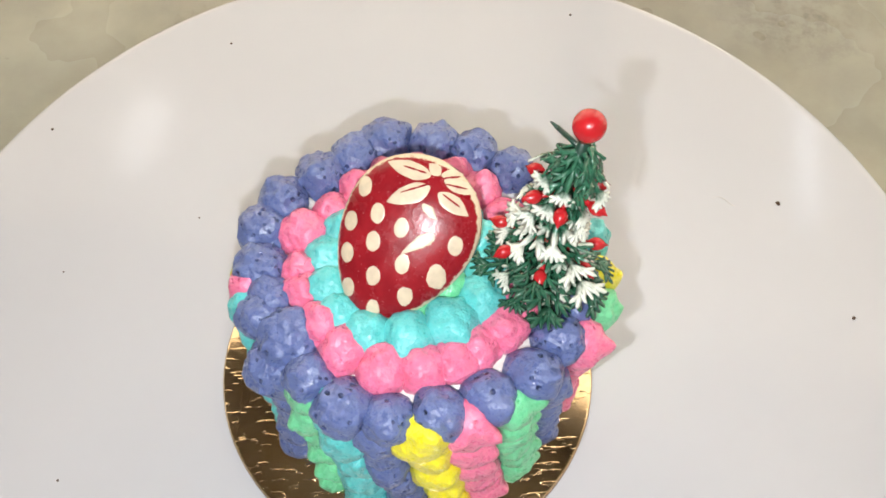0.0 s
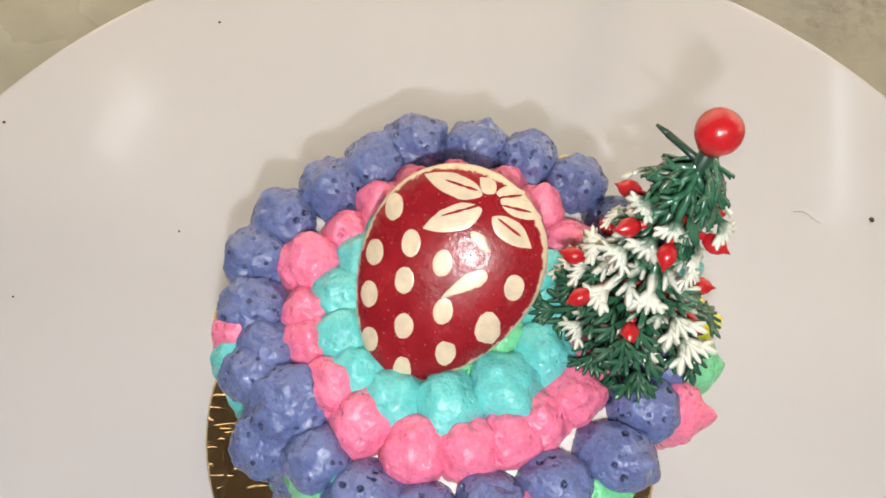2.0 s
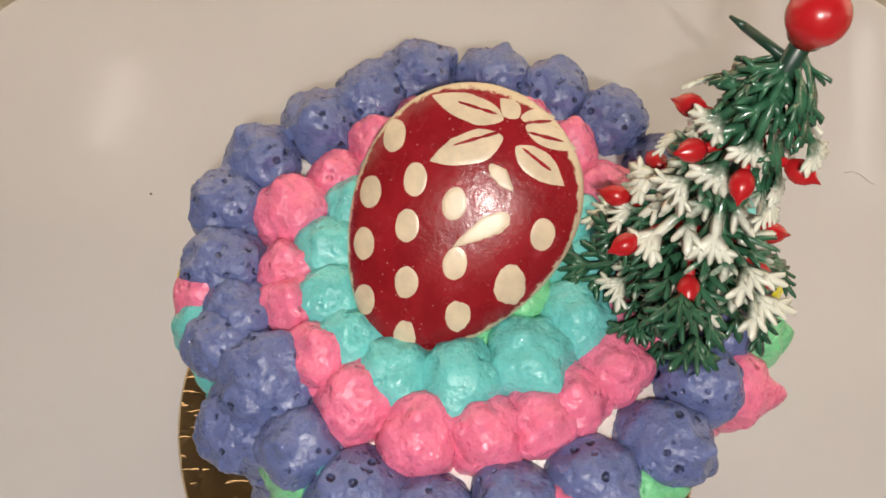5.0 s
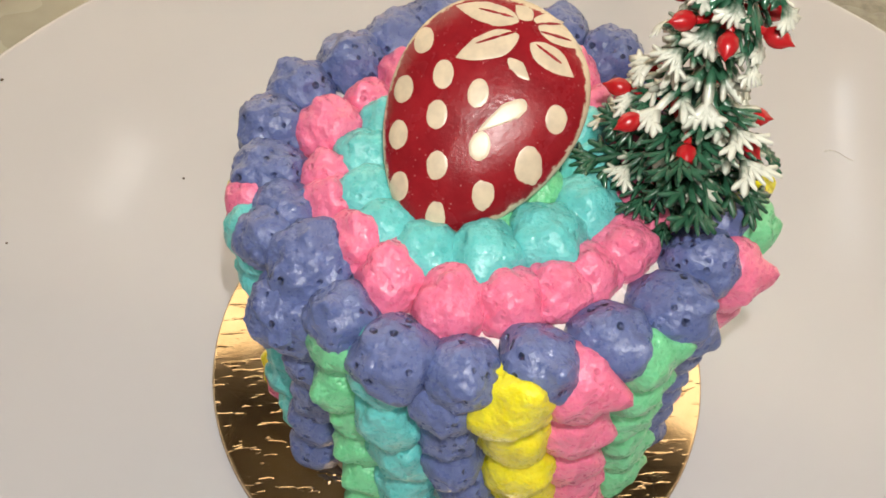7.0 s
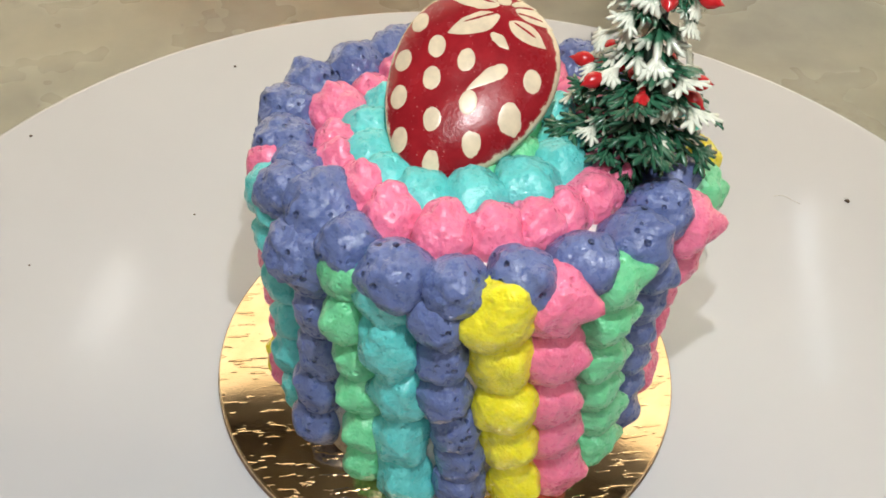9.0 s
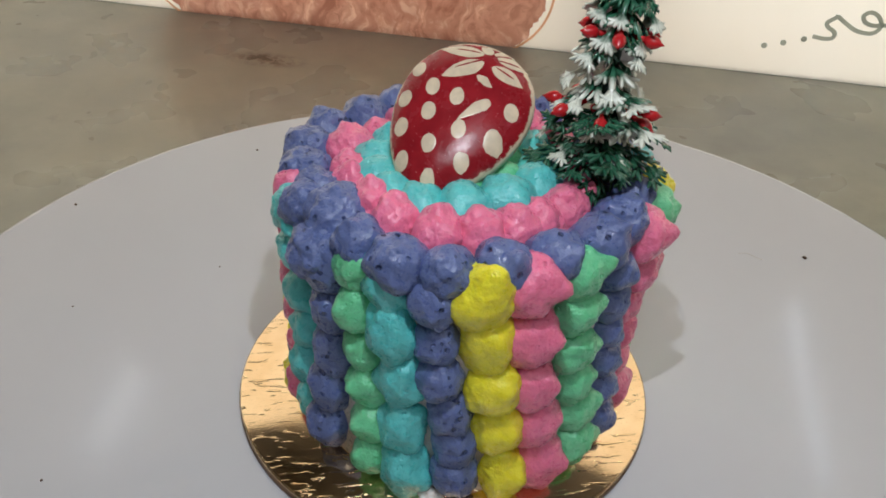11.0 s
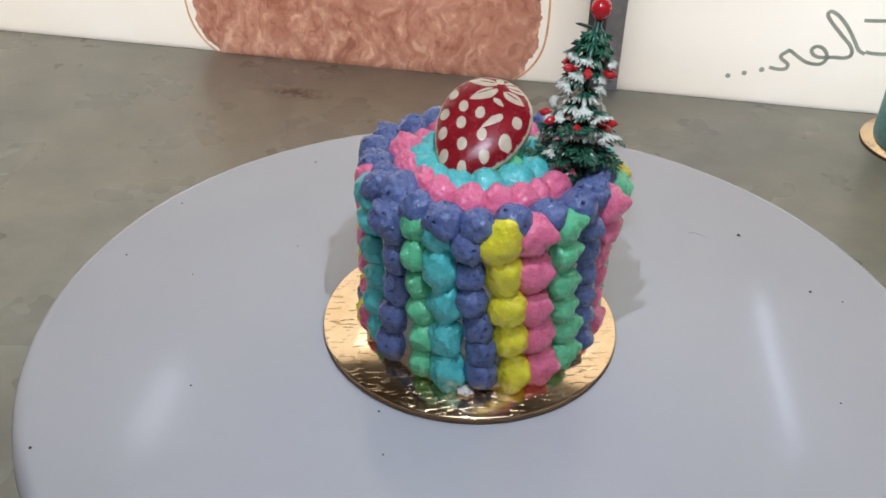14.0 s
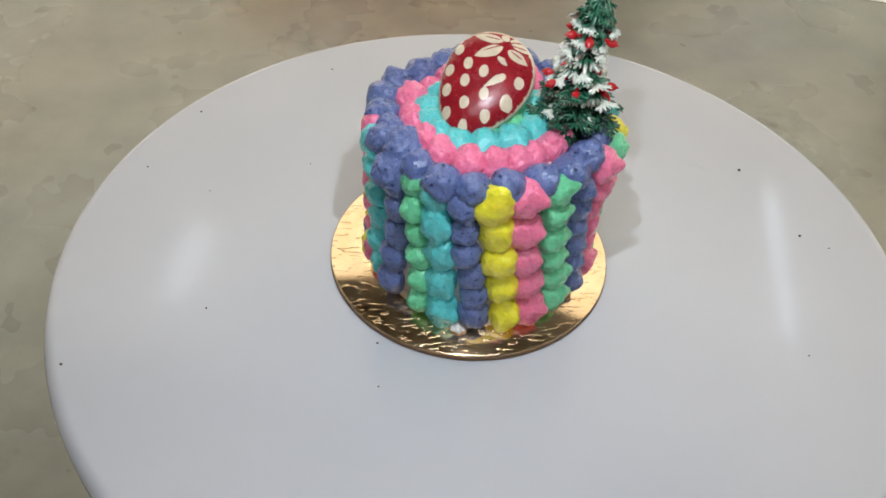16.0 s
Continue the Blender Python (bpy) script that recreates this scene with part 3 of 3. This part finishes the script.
# Pink ring: angle, radius, half width.
PINKS = [(114, 0.0222, 0.0050), (135, 0.0212, 0.0046), (157, 0.0236, 0.0058), (180, 0.0222, 0.0046), (-166, 0.0220, 0.0048), (-144, 0.0220, 0.0055), (-124, 0.0228, 0.0056), (-102, 0.0242, 0.0057), (-82.5, 0.0240, 0.0055),
         (-65, 0.0246, 0.0053), (-53, 0.0250, 0.0050), (-37, 0.0262, 0.0052), (-23, 0.0262, 0.0050), (-8, 0.026, 0.005), (8, 0.026, 0.005), (26, 0.0258, 0.005), (45, 0.0256, 0.0052), (62, 0.0256, 0.0052), (80, 0.0246, 0.0050), (98, 0.0235, 0.0050)]
for angle, radius, half in PINKS:
    add_dollop("P", RINGS_AT @ on_cake(angle, radius, 0.0632, 80, rng.uniform(0, 360)), (half * 0.97, half * 0.97, half * 1.02), (rng.uniform(-0.3, 0.3), rng.uniform(-0.3, 0.3), 1), rng.uniform(0.10, 0.28), 4, 0.14, fine=5)

# Turquoise ring and the green dabs inside it.
TURQS = [(169, 0.0163, 0.0050), (-163, 0.0168, 0.0052), (-142, 0.0176, 0.0050), (-117, 0.0178, 0.0052), (-88, 0.0172, 0.0058), (-57, 0.0178, 0.0062), (-29, 0.0186, 0.0056), (-5, 0.0185, 0.0050), (18, 0.018, 0.005), (42, 0.0175, 0.005), (68, 0.017, 0.005), (95, 0.016, 0.005), (120, 0.0155, 0.005), (145, 0.0155, 0.005)]
for angle, radius, half in TURQS:
    add_dollop("T", RINGS_AT @ on_cake(angle, radius, 0.0648 if -120 < angle < -50 else 0.0645, 84, rng.uniform(0, 360)), (half, half, half * 0.95), (rng.uniform(-0.3, 0.3), rng.uniform(-0.3, 0.3), 1), rng.uniform(0.05, 0.18), 4, 0.16)
for angle, radius in ((-30, 0.0115), (10, 0.0115), (60, 0.011), (130, 0.010), (-150, 0.0095), (-80, 0.0095)):
    add_dollop("G", RINGS_AT @ on_cake(angle, radius, 0.0645, 86, rng.uniform(0, 360)), (0.0042, 0.0042, 0.0042), (0.2, 0.1, 1), 0.2, 3, 0.10)

# ---- the chocolate strawberry ----
N = Vector((-0.160, -0.548, 0.821)).normalized()
V = Vector((0, 1, 0)).cross(N).normalized()
U = N.cross(V)
BERRY = Matrix.Translation(Vector((-0.002, -0.0034, 0.0773)) + 0.0009 * V + 0.0007 * U) @ Matrix((V, U, N)).transposed().to_4x4()
EGG_C, EGG_TURN, EGG_L, EGG_W, EGG_K = Vector((0.00205, 0.00194, 0)), radians(-37), 0.0184, 0.01405, 0.20
DOME_FOOT, DOME_H = -0.0040, 0.0052


def egg(a, rho):
    """A place in the strawberry's outline: angle from its top, and share of the way out."""
    wide = EGG_W * (1 + EGG_K * math.cos(a))
    x, y = wide * math.sin(a) * rho, EGG_L * math.cos(a) * rho
    c, s = math.cos(EGG_TURN), math.sin(EGG_TURN)
    return Vector((EGG_C.x + c * x - s * y, EGG_C.y + s * x + c * y, 0))


def dome(x, y):
    """Height of the strawberry's face at a place in its plane."""
    c, s = math.cos(-EGG_TURN), math.sin(-EGG_TURN)
    dx, dy = x - EGG_C.x, y - EGG_C.y
    px, py = c * dx - s * dy, s * dx + c * dy
    ca = max(-1, min(1, py / EGG_L))
    rho = min(1.0, math.hypot(px / (EGG_W * (1 + EGG_K * ca)), py / EGG_L))
    return DOME_FOOT + DOME_H * (1 - rho ** 2.6) ** 0.60


strawberry = thing("chocolate_strawberry", "red printed chocolate half strawberry with ivory spots leaning in the cream", "chocolate topper")
strawberry.matrix_basis = BERRY
bm = bmesh.new()
rim_layer = bm.verts.layers.float.new("rim")
STEPS, RINGS = 96, 30
rings = []
for k in range(1, RINGS + 1):
    rho = math.sin(math.pi / 2 * k / RINGS)
    ring = []
    for i in range(STEPS):
        p = egg(math.tau * i / STEPS, rho)
        ragged = 0.0004 * noise.noise(Vector((p.x * 500, p.y * 500, 3))) if k == RINGS else 0
        v = bm.verts.new((p.x * (1 + ragged * 20), p.y * (1 + ragged * 20), dome(p.x, p.y) if k < RINGS else DOME_FOOT))
        v[rim_layer] = rho + 0.016 * max(0, math.cos(math.tau * i / STEPS - 0.25)) ** 1.5
        ring.append(v)
    rings.append(ring)
for drop, rho in ((0.0011, 1.0), (0.0013, 0.96)):
    ring = []
    for i in range(STEPS):
        p = egg(math.tau * i / STEPS, rho)
        v = bm.verts.new((p.x, p.y, DOME_FOOT - drop))
        v[rim_layer] = 1.3
        ring.append(v)
    rings.append(ring)
top = bm.verts.new((EGG_C.x, EGG_C.y, DOME_FOOT + DOME_H))
under = bm.verts.new((EGG_C.x, EGG_C.y, DOME_FOOT - 0.0013))
under[rim_layer] = 1.3
for i in range(STEPS):
    j = (i + 1) % STEPS
    bm.faces.new((top, rings[0][i], rings[0][j]))
    bm.faces.new((under, rings[-1][j], rings[-1][i]))
    for a, b in zip(rings, rings[1:]):
        bm.faces.new((a[i], b[i], b[j], a[j]))
part("shell", bm, RED_CHOC, strawberry)


def face_patch(outline, lift=0.00010):
    """A thin ivory patch that follows the strawberry's face; outline gives (x, y) for angle and share."""
    bm = bmesh.new()
    rings = []
    for k in range(1, 7):
        rings.append([])
        for i in range(40):
            x, y = outline(math.tau * i / 40, k / 6)
            rings[-1].append(bm.verts.new((x, y, dome(x, y) + (lift if k < 6 else lift * 0.4))))
    x, y = outline(0, 0)
    mid = bm.verts.new((x, y, dome(x, y) + lift))
    for i in range(40):
        j = (i + 1) % 40
        bm.faces.new((mid, rings[0][i], rings[0][j]))
        for a, b in zip(rings, rings[1:]):
            bm.faces.new((a[i], b[i], b[j], a[j]))
    return bm


def ragged(x, y, amount):
    return 1 + amount * noise.noise(Vector((x * 900, y * 900, 1.7))) + 0.5 * amount * noise.noise(Vector((x * 2600, y * 2600, 4.1)))


SPOTS = [(-0.0038, 0.0141), (-0.0077, 0.0075), (-0.0016, 0.0083), (0.0029, 0.0047), (-0.0034, 0.0027), (-0.0095, 0.0011), (0.0019, -0.0027), (-0.0045, -0.0043), (0.0013, -0.0095), (-0.0060, -0.0114), (0.0083, -0.0064), (0.0131, -0.0006), (-0.0106, -0.0062)]
for i, (sx, sy) in enumerate(SPOTS):
    size = 1.25 if i == 10 else 1.0
    rough_edge = 0.22 if i in (9, 10, 8) else 0.07

    def spot(a, k, sx=sx, sy=sy, size=size, rough_edge=rough_edge):
        w = 0.00150 * size * k * ragged(sx + math.cos(a) * 0.001, sy + math.sin(a) * 0.001, rough_edge)
        l = w * 1.38
        x, y = w * math.cos(a), l * math.sin(a)
        c, s = math.cos(-0.28), math.sin(-0.28)
        return sx + c * x - s * y, sy + s * x + c * y
    part("spot", face_patch(spot), IVORY, strawberry, "ivory seed spot")

# Calyx leaves and one smeared streak: root, point, width.
LEAVES = [(0.0098, 0.0120, 0.0005, 0.0103, 0.0042), (0.0101, 0.0141, 0.0015, 0.0184, 0.0036), (0.0120, 0.0141, 0.0100, 0.0168, 0.0023), (0.0112, 0.0106, 0.0165, 0.0050, 0.0034), (0.0127, 0.0130, 0.0186, 0.0092, 0.0027),
          (0.0122, 0.0141, 0.0165, 0.0136, 0.0020), (0.0078, 0.0089, 0.0102, 0.0053, 0.0019), (0.0093, 0.0024, 0.0019, -0.0006, 0.0027)]
for i, (x0, y0, x1, y1, wide) in enumerate(LEAVES):
    a0, a1 = Vector((x0, y0)), Vector((x1, y1))

    def leaf(a, k, a0=a0, a1=a1, wide=wide, i=i):
        along = (1 - math.cos(a)) / 2
        mid = a0.lerp(a1, 0.45)
        d = a1 - a0
        side = Vector((-d.y, d.x)).normalized()
        bulge = math.sin(math.pi * along ** (0.55 if i == 7 else 0.8)) ** 0.85 * wide * 0.5 * (1 if a < math.pi else -1)
        p = a0 + d * along + side * bulge * ragged(along * 0.004 + x0, bulge, 0.28 if i > 5 else 0.15)
        p = mid + (p - mid) * k
        return p.x, p.y
    part("calyx_leaf" if i < 7 else "streak", face_patch(leaf), IVORY, strawberry, "ivory printed leaf" if i < 7 else "ivory smeared streak")

# Thin red lines that the print leaves in the calyx leaves.
for x0, y0, x1, y1 in ((0.0098, 0.0127, 0.0034, 0.0118), (0.0119, 0.0104, 0.0152, 0.0070), (0.0128, 0.0122, 0.0172, 0.0104), (0.0096, 0.0148, 0.0046, 0.0172), (0.0126, 0.0134, 0.0160, 0.0132)):
    a0, a1 = Vector((x0, y0)), Vector((x1, y1))

    def vein(a, k, a0=a0, a1=a1):
        d = a1 - a0
        side = Vector((-d.y, d.x)).normalized()
        p = a0 + d * (1 - math.cos(a)) / 2 + side * math.sin(a) * 0.00022 * ragged(math.cos(a) * 0.004, a0.x, 0.5)
        mid = (a0 + a1) / 2
        p = mid + (p - mid) * k
        return p.x, p.y
    part("calyx_vein", face_patch(vein, 0.00017), RED_CHOC, strawberry, "thin red printed line")

# ---- the little fir tree ----
TREE_FOOT, TREE_TOP = Vector((0.0285, -0.0045, 0.062)), Vector((0.0348, 0.0013, 0.1136))
tree = thing("fir_tree_pick", "small green plastic fir tree with frosted tips and red berries", "cake decoration", place=TREE_FOOT)
AXIS = (TREE_TOP - TREE_FOOT)
TREE_TURN = AXIS.to_track_quat("Z", "Y").to_matrix().to_4x4()
TALL = AXIS.length
bm = bmesh.new()
rod(bm, (0, 0, -0.006), (0, 0, TALL * 0.55), 0.0016, 0.0013, 10)
rod(bm, (0, 0, TALL * 0.55), (0, 0, TALL - 0.002), 0.0013, 0.0011, 10)
ob = part("trunk", bm, STALK, tree, "dark green stem")
ob.matrix_basis = TREE_TURN
bm = bmesh.new()
bmesh.ops.create_uvsphere(bm, u_segments=32, v_segments=20, radius=0.0031)
for v in bm.verts:
    v.co *= 1 + 0.03 * noise.noise(v.co * 300)
    if v.co.z < -0.0024:
        v.co.z = -0.0030
ob = part("top_ball", bm, RED_PLASTIC, tree, "glossy red ball on the tip")
ob.matrix_basis = TREE_TURN @ Matrix.Translation((0, 0, TALL))


def blade(bm, a, b, wa, wb, thick):
    """A flat tapered finger with a rounded back, lying in the sprig's plane."""
    a, b = Vector(a), Vector(b)
    d = (b - a).normalized()
    side = Vector((-d.y, d.x, 0)).normalized()
    up = Vector((0, 0, thick))
    rows_ = []
    for p, w in ((a, wa), (a.lerp(b, 0.55), (wa + wb) * 0.55), (b, wb), (b + d * wb * 0.9, wb * 0.25)):
        rows_.append([bm.verts.new(q) for q in (p - side * w, p + up, p + side * w, p - up * 0.6)])
    for r0, r1 in zip(rows_, rows_[1:]):
        for k in range(4):
            bm.faces.new((r0[k], r0[(k + 1) % 4], r1[(k + 1) % 4], r1[k]))
    bm.faces.new(rows_[0][::-1])
    bm.faces.new(rows_[-1])


def sprig_mesh(length, pairs, seed, lift, wide):
    """A fern-like plastic sprig along x: a rib with paired, toothed lobes, bending down to its end."""
    r = random.Random(seed)
    bm = bmesh.new()
    thick = wide * 0.40
    blade(bm, (0, 0, 0), (length * 0.9, 0, 0), wide * 0.8, wide * 0.7, thick * 1.3)
    for k in range(pairs):
        s = 0.30 + 0.52 * k / max(1, pairs - 1)
        for sign in (-1, 1):
            out = length * (0.52 - 0.30 * s) * r.uniform(0.85, 1.15)
            a = Vector((length * s, 0, 0))
            b = a + Vector((out * 0.80, sign * out * 0.80, 0))
            blade(bm, a, b, wide * 0.9, wide * 0.62, thick)
            for share, fork in ((0.45, -0.75), (0.6, 0.75)):
                turn = Matrix.Rotation(fork * sign, 3, "Z")
                c = a.lerp(b, share)
                blade(bm, c, c + turn @ ((b - a).normalized() * out * 0.50), wide * 0.6, wide * 0.38, thick)
    for fork in (-0.6, 0, 0.6):
        blade(bm, (length * 0.88, 0, 0), Vector((length * 0.88, 0, 0)) + Vector((math.cos(fork), math.sin(fork), 0)) * length * 0.20, wide * 0.7, wide * 0.35, thick)
    layer = bm.verts.layers.float.new("tip")
    for v in bm.verts:
        v[layer] = min(1.2, math.hypot(v.co.x / length, 1.2 * v.co.y / length))
        v.co.z += -0.22 * v.co.x ** 2 / length - lift * v.co.y ** 2 / length
    return bm


BIG_FROST = finish(sprig_mesh(0.0096, 2, 1, 0.4, 0.00088), "frosted_sprig", NEEDLE_FROST)
BIG_DUST = finish(sprig_mesh(0.0118, 3, 2, 0.5, 0.00080), "dusted_sprig", NEEDLE_DUST)
BIG_GREEN = finish(sprig_mesh(0.0122, 3, 3, 0.5, 0.00078), "green_sprig", NEEDLE_GREEN)
SMALL_DUST = finish(sprig_mesh(0.0082, 2, 4, 0.4, 0.00080), "small_sprig", NEEDLE_DUST)

SMALL_GREEN = finish(sprig_mesh(0.0082, 2, 5, 0.4, 0.00080), "small_green_sprig", NEEDLE_GREEN)

# Tiers: height on the stem, count, mesh, reach scale, droop in degrees, first angle.
TIERS = [(0.003, 6, BIG_DUST, 0.85, 10, 0), (0.0065, 6, BIG_GREEN, 0.95, 16, 20), (0.010, 6, BIG_GREEN, 1.0, 2, 40), (0.014, 5, BIG_DUST, 0.95, 14, 5), (0.0160, 5, BIG_GREEN, 0.95, 4, 55), (0.0205, 5, BIG_DUST, 0.9, 16, 30),
         (0.0255, 5, BIG_FROST, 1.25, 28, 12), (0.0300, 4, BIG_FROST, 1.12, 36, 40), (0.0360, 5, BIG_DUST, 0.80, 30, 10), (0.0405, 5, SMALL_DUST, 1.20, 34, 35), (0.0440, 6, SMALL_DUST, 1.15, 34, 5), (0.0475, 7, SMALL_GREEN, 1.0, 48, 20)]
for high, count, data, reach, droop, first in TIERS:
    for i in range(count):
        m = TREE_TURN @ Matrix.Translation((0, 0, high + rng.uniform(-0.0008, 0.0008))) @ pose(0, 0, 0, 0, 0, first + 360 / count * i + rng.uniform(-9, 9)) @ pose(0, 0, 0, rng.uniform(-25, 25), droop + rng.uniform(-9, 9), 0)
        piece("sprig", data, m @ Matrix.Scale(reach * rng.uniform(0.9, 1.1), 4), tree)

for turn, high, reach, rise in ((115, 0.017, 1.15, -18), (140, 0.013, 1.25, -4), (165, 0.018, 1.20, -12), (190, 0.012, 1.25, 2), (215, 0.016, 1.15, -2), (150, 0.021, 1.05, -22)):
    piece("sprig", BIG_GREEN if high < 0.0175 else BIG_DUST, TREE_TURN @ Matrix.Translation((0, 0, high)) @ pose(0, 0, 0, 0, 0, turn) @ pose(0, 0, 0, rng.uniform(-20, 20), rise, 0) @ Matrix.Scale(reach, 4), tree)


# A bare twig near the top, broken off pale.
bm = bmesh.new()
rod(bm, (0, 0, 0), (0.0062, 0, 0.0006), 0.0006, 0.0005, 8)
rod(bm, (0.0062, 0, 0.0006), (0.0082, 0, 0.0007), 0.0005, 0.0002, 8)
ob = part("twig", bm, STALK, tree, "bare dark green twig")
ob.matrix_basis = TREE_TURN @ Matrix.Translation((0, 0, 0.0462)) @ pose(0, 0, 0, 0, 8, 352)


def berry_mesh():
    bm = lathe([(0, -0.0019), (0.0009, -0.0016), (0.0016, -0.0006), (0.00165, 0.0003), (0.0012, 0.0012), (0.0005, 0.0018), (0, 0.0026)], 14)
    rod(bm, (0, 0, -0.0060), (0, 0, -0.0015), 0.0006, 0.0007, 6)
    return bm


BERRY_DATA = finish(berry_mesh(), "berry", RED_PLASTIC)
for high, count, reach, first in ((0.0185, 7, 0.0102, 18), (0.0345, 6, 0.0070, 0)):
    for i in range(count):
        m = TREE_TURN @ Matrix.Translation((0, 0, high)) @ pose(0, 0, 0, 0, 0, first + 360 / count * i + rng.uniform(-8, 8)) @ Matrix.Translation((reach, 0, 0)) @ pose(0, 0, 0, 0, 98 + rng.uniform(-14, 14), 0) @ Matrix.Diagonal((0.85, 0.85, 1.0, 1))
        piece("berry", BERRY_DATA, m, tree, "red pointed berry")
    bm = lathe([(0, -0.0012), (0.0022, -0.0010), (0.0026, 0.0), (0.0018, 0.0012), (0, 0.0014)], 14)
    ob = part("berry_collar", bm, RED_PLASTIC, tree, "red collar round the stem")
    ob.matrix_basis = TREE_TURN @ Matrix.Translation((0, 0, high))

# ---- the other cake on the counter ----
OTHER = (0.366, 0.302, TABLE_Z)
other_board = thing("cake_board", "round gold foil cake board on the marble counter", "cake board", place=OTHER)
part("foil_top", lathe([(0, 0.0028), (0.0445, 0.0028), (0.0450, 0.0022)], 96), FOIL, other_board)
part("card_edge", lathe([(0.0449, 0.0022), (0.0451, 0.0018), (0.0450, 0.0), (0, 0)], 96), BOARD_EDGE, other_board, "dark brown card edge")
other = thing("tall_cake", "tall smooth teal iced cake on a gold board", "cake", place=OTHER)
part("icing", lathe([(0, 0.003), (0.0365, 0.003), (0.0372, 0.006), (0.0350, 0.118), (0.0335, 0.122), (0, 0.1225)], 96), TEAL_SMOOTH, other, "smooth teal icing")

# ---- crumbs and specks on the turntable ----
SPECKS = [(-0.1088, 0.089, 0.0007), (0.117, 0.051, 0.0010), (-0.054, 0.122, 0.0006), (0.1303, 0.0116, 0.0008), (-0.125, 0.052, 0.0006), (-0.0602, 0.0541, 0.0004), (-0.1353, -0.0486, 0.0007), (0.1396, 0.0047, 0.0005), (-0.0320, -0.0590, 0.0005), (-0.0917, -0.0244, 0.0005), (-0.0324, -0.0407, 0.0006), (0.1149, -0.0476, 0.0005), (-0.0984, 0.0374, 0.0004), (0.062, 0.130, 0.0006)]
for x, y, r in SPECKS:
    bm = bmesh.new()
    r *= 0.7
    bmesh.ops.create_icosphere(bm, subdivisions=2, radius=r)
    for v in bm.verts:
        v.co *= 1 + 0.5 * noise.noise(v.co * 1500 + Vector((x * 90, y * 90, 0)))
        v.co.z *= 0.5
    ob = new("crumb", finish(bm, "crumb", CRUMB))
    ob.location = (x, y, r * 0.35)
    tagged(ob, "tiny dark cake crumb lying on the white turntable", "crumb", "crumbs on the turntable")
bm = bmesh.new()
for i in range(6):
    rod(bm, (0.0012 * i, 0.0010 * math.sin(i * 0.8), 0), (0.0012 * (i + 1), 0.0010 * math.sin(i * 0.8 + 0.8), 0), 0.00008, 0.00008, 5)
ob = new("cream_shred", finish(bm, "cream_shred", PALE_CRUMB))
ob.matrix_basis = pose(0.097, 0.054, 0.00015, 0, 0, -20)
tagged(ob, "thin pale shred of dried cream on the turntable", "crumb")
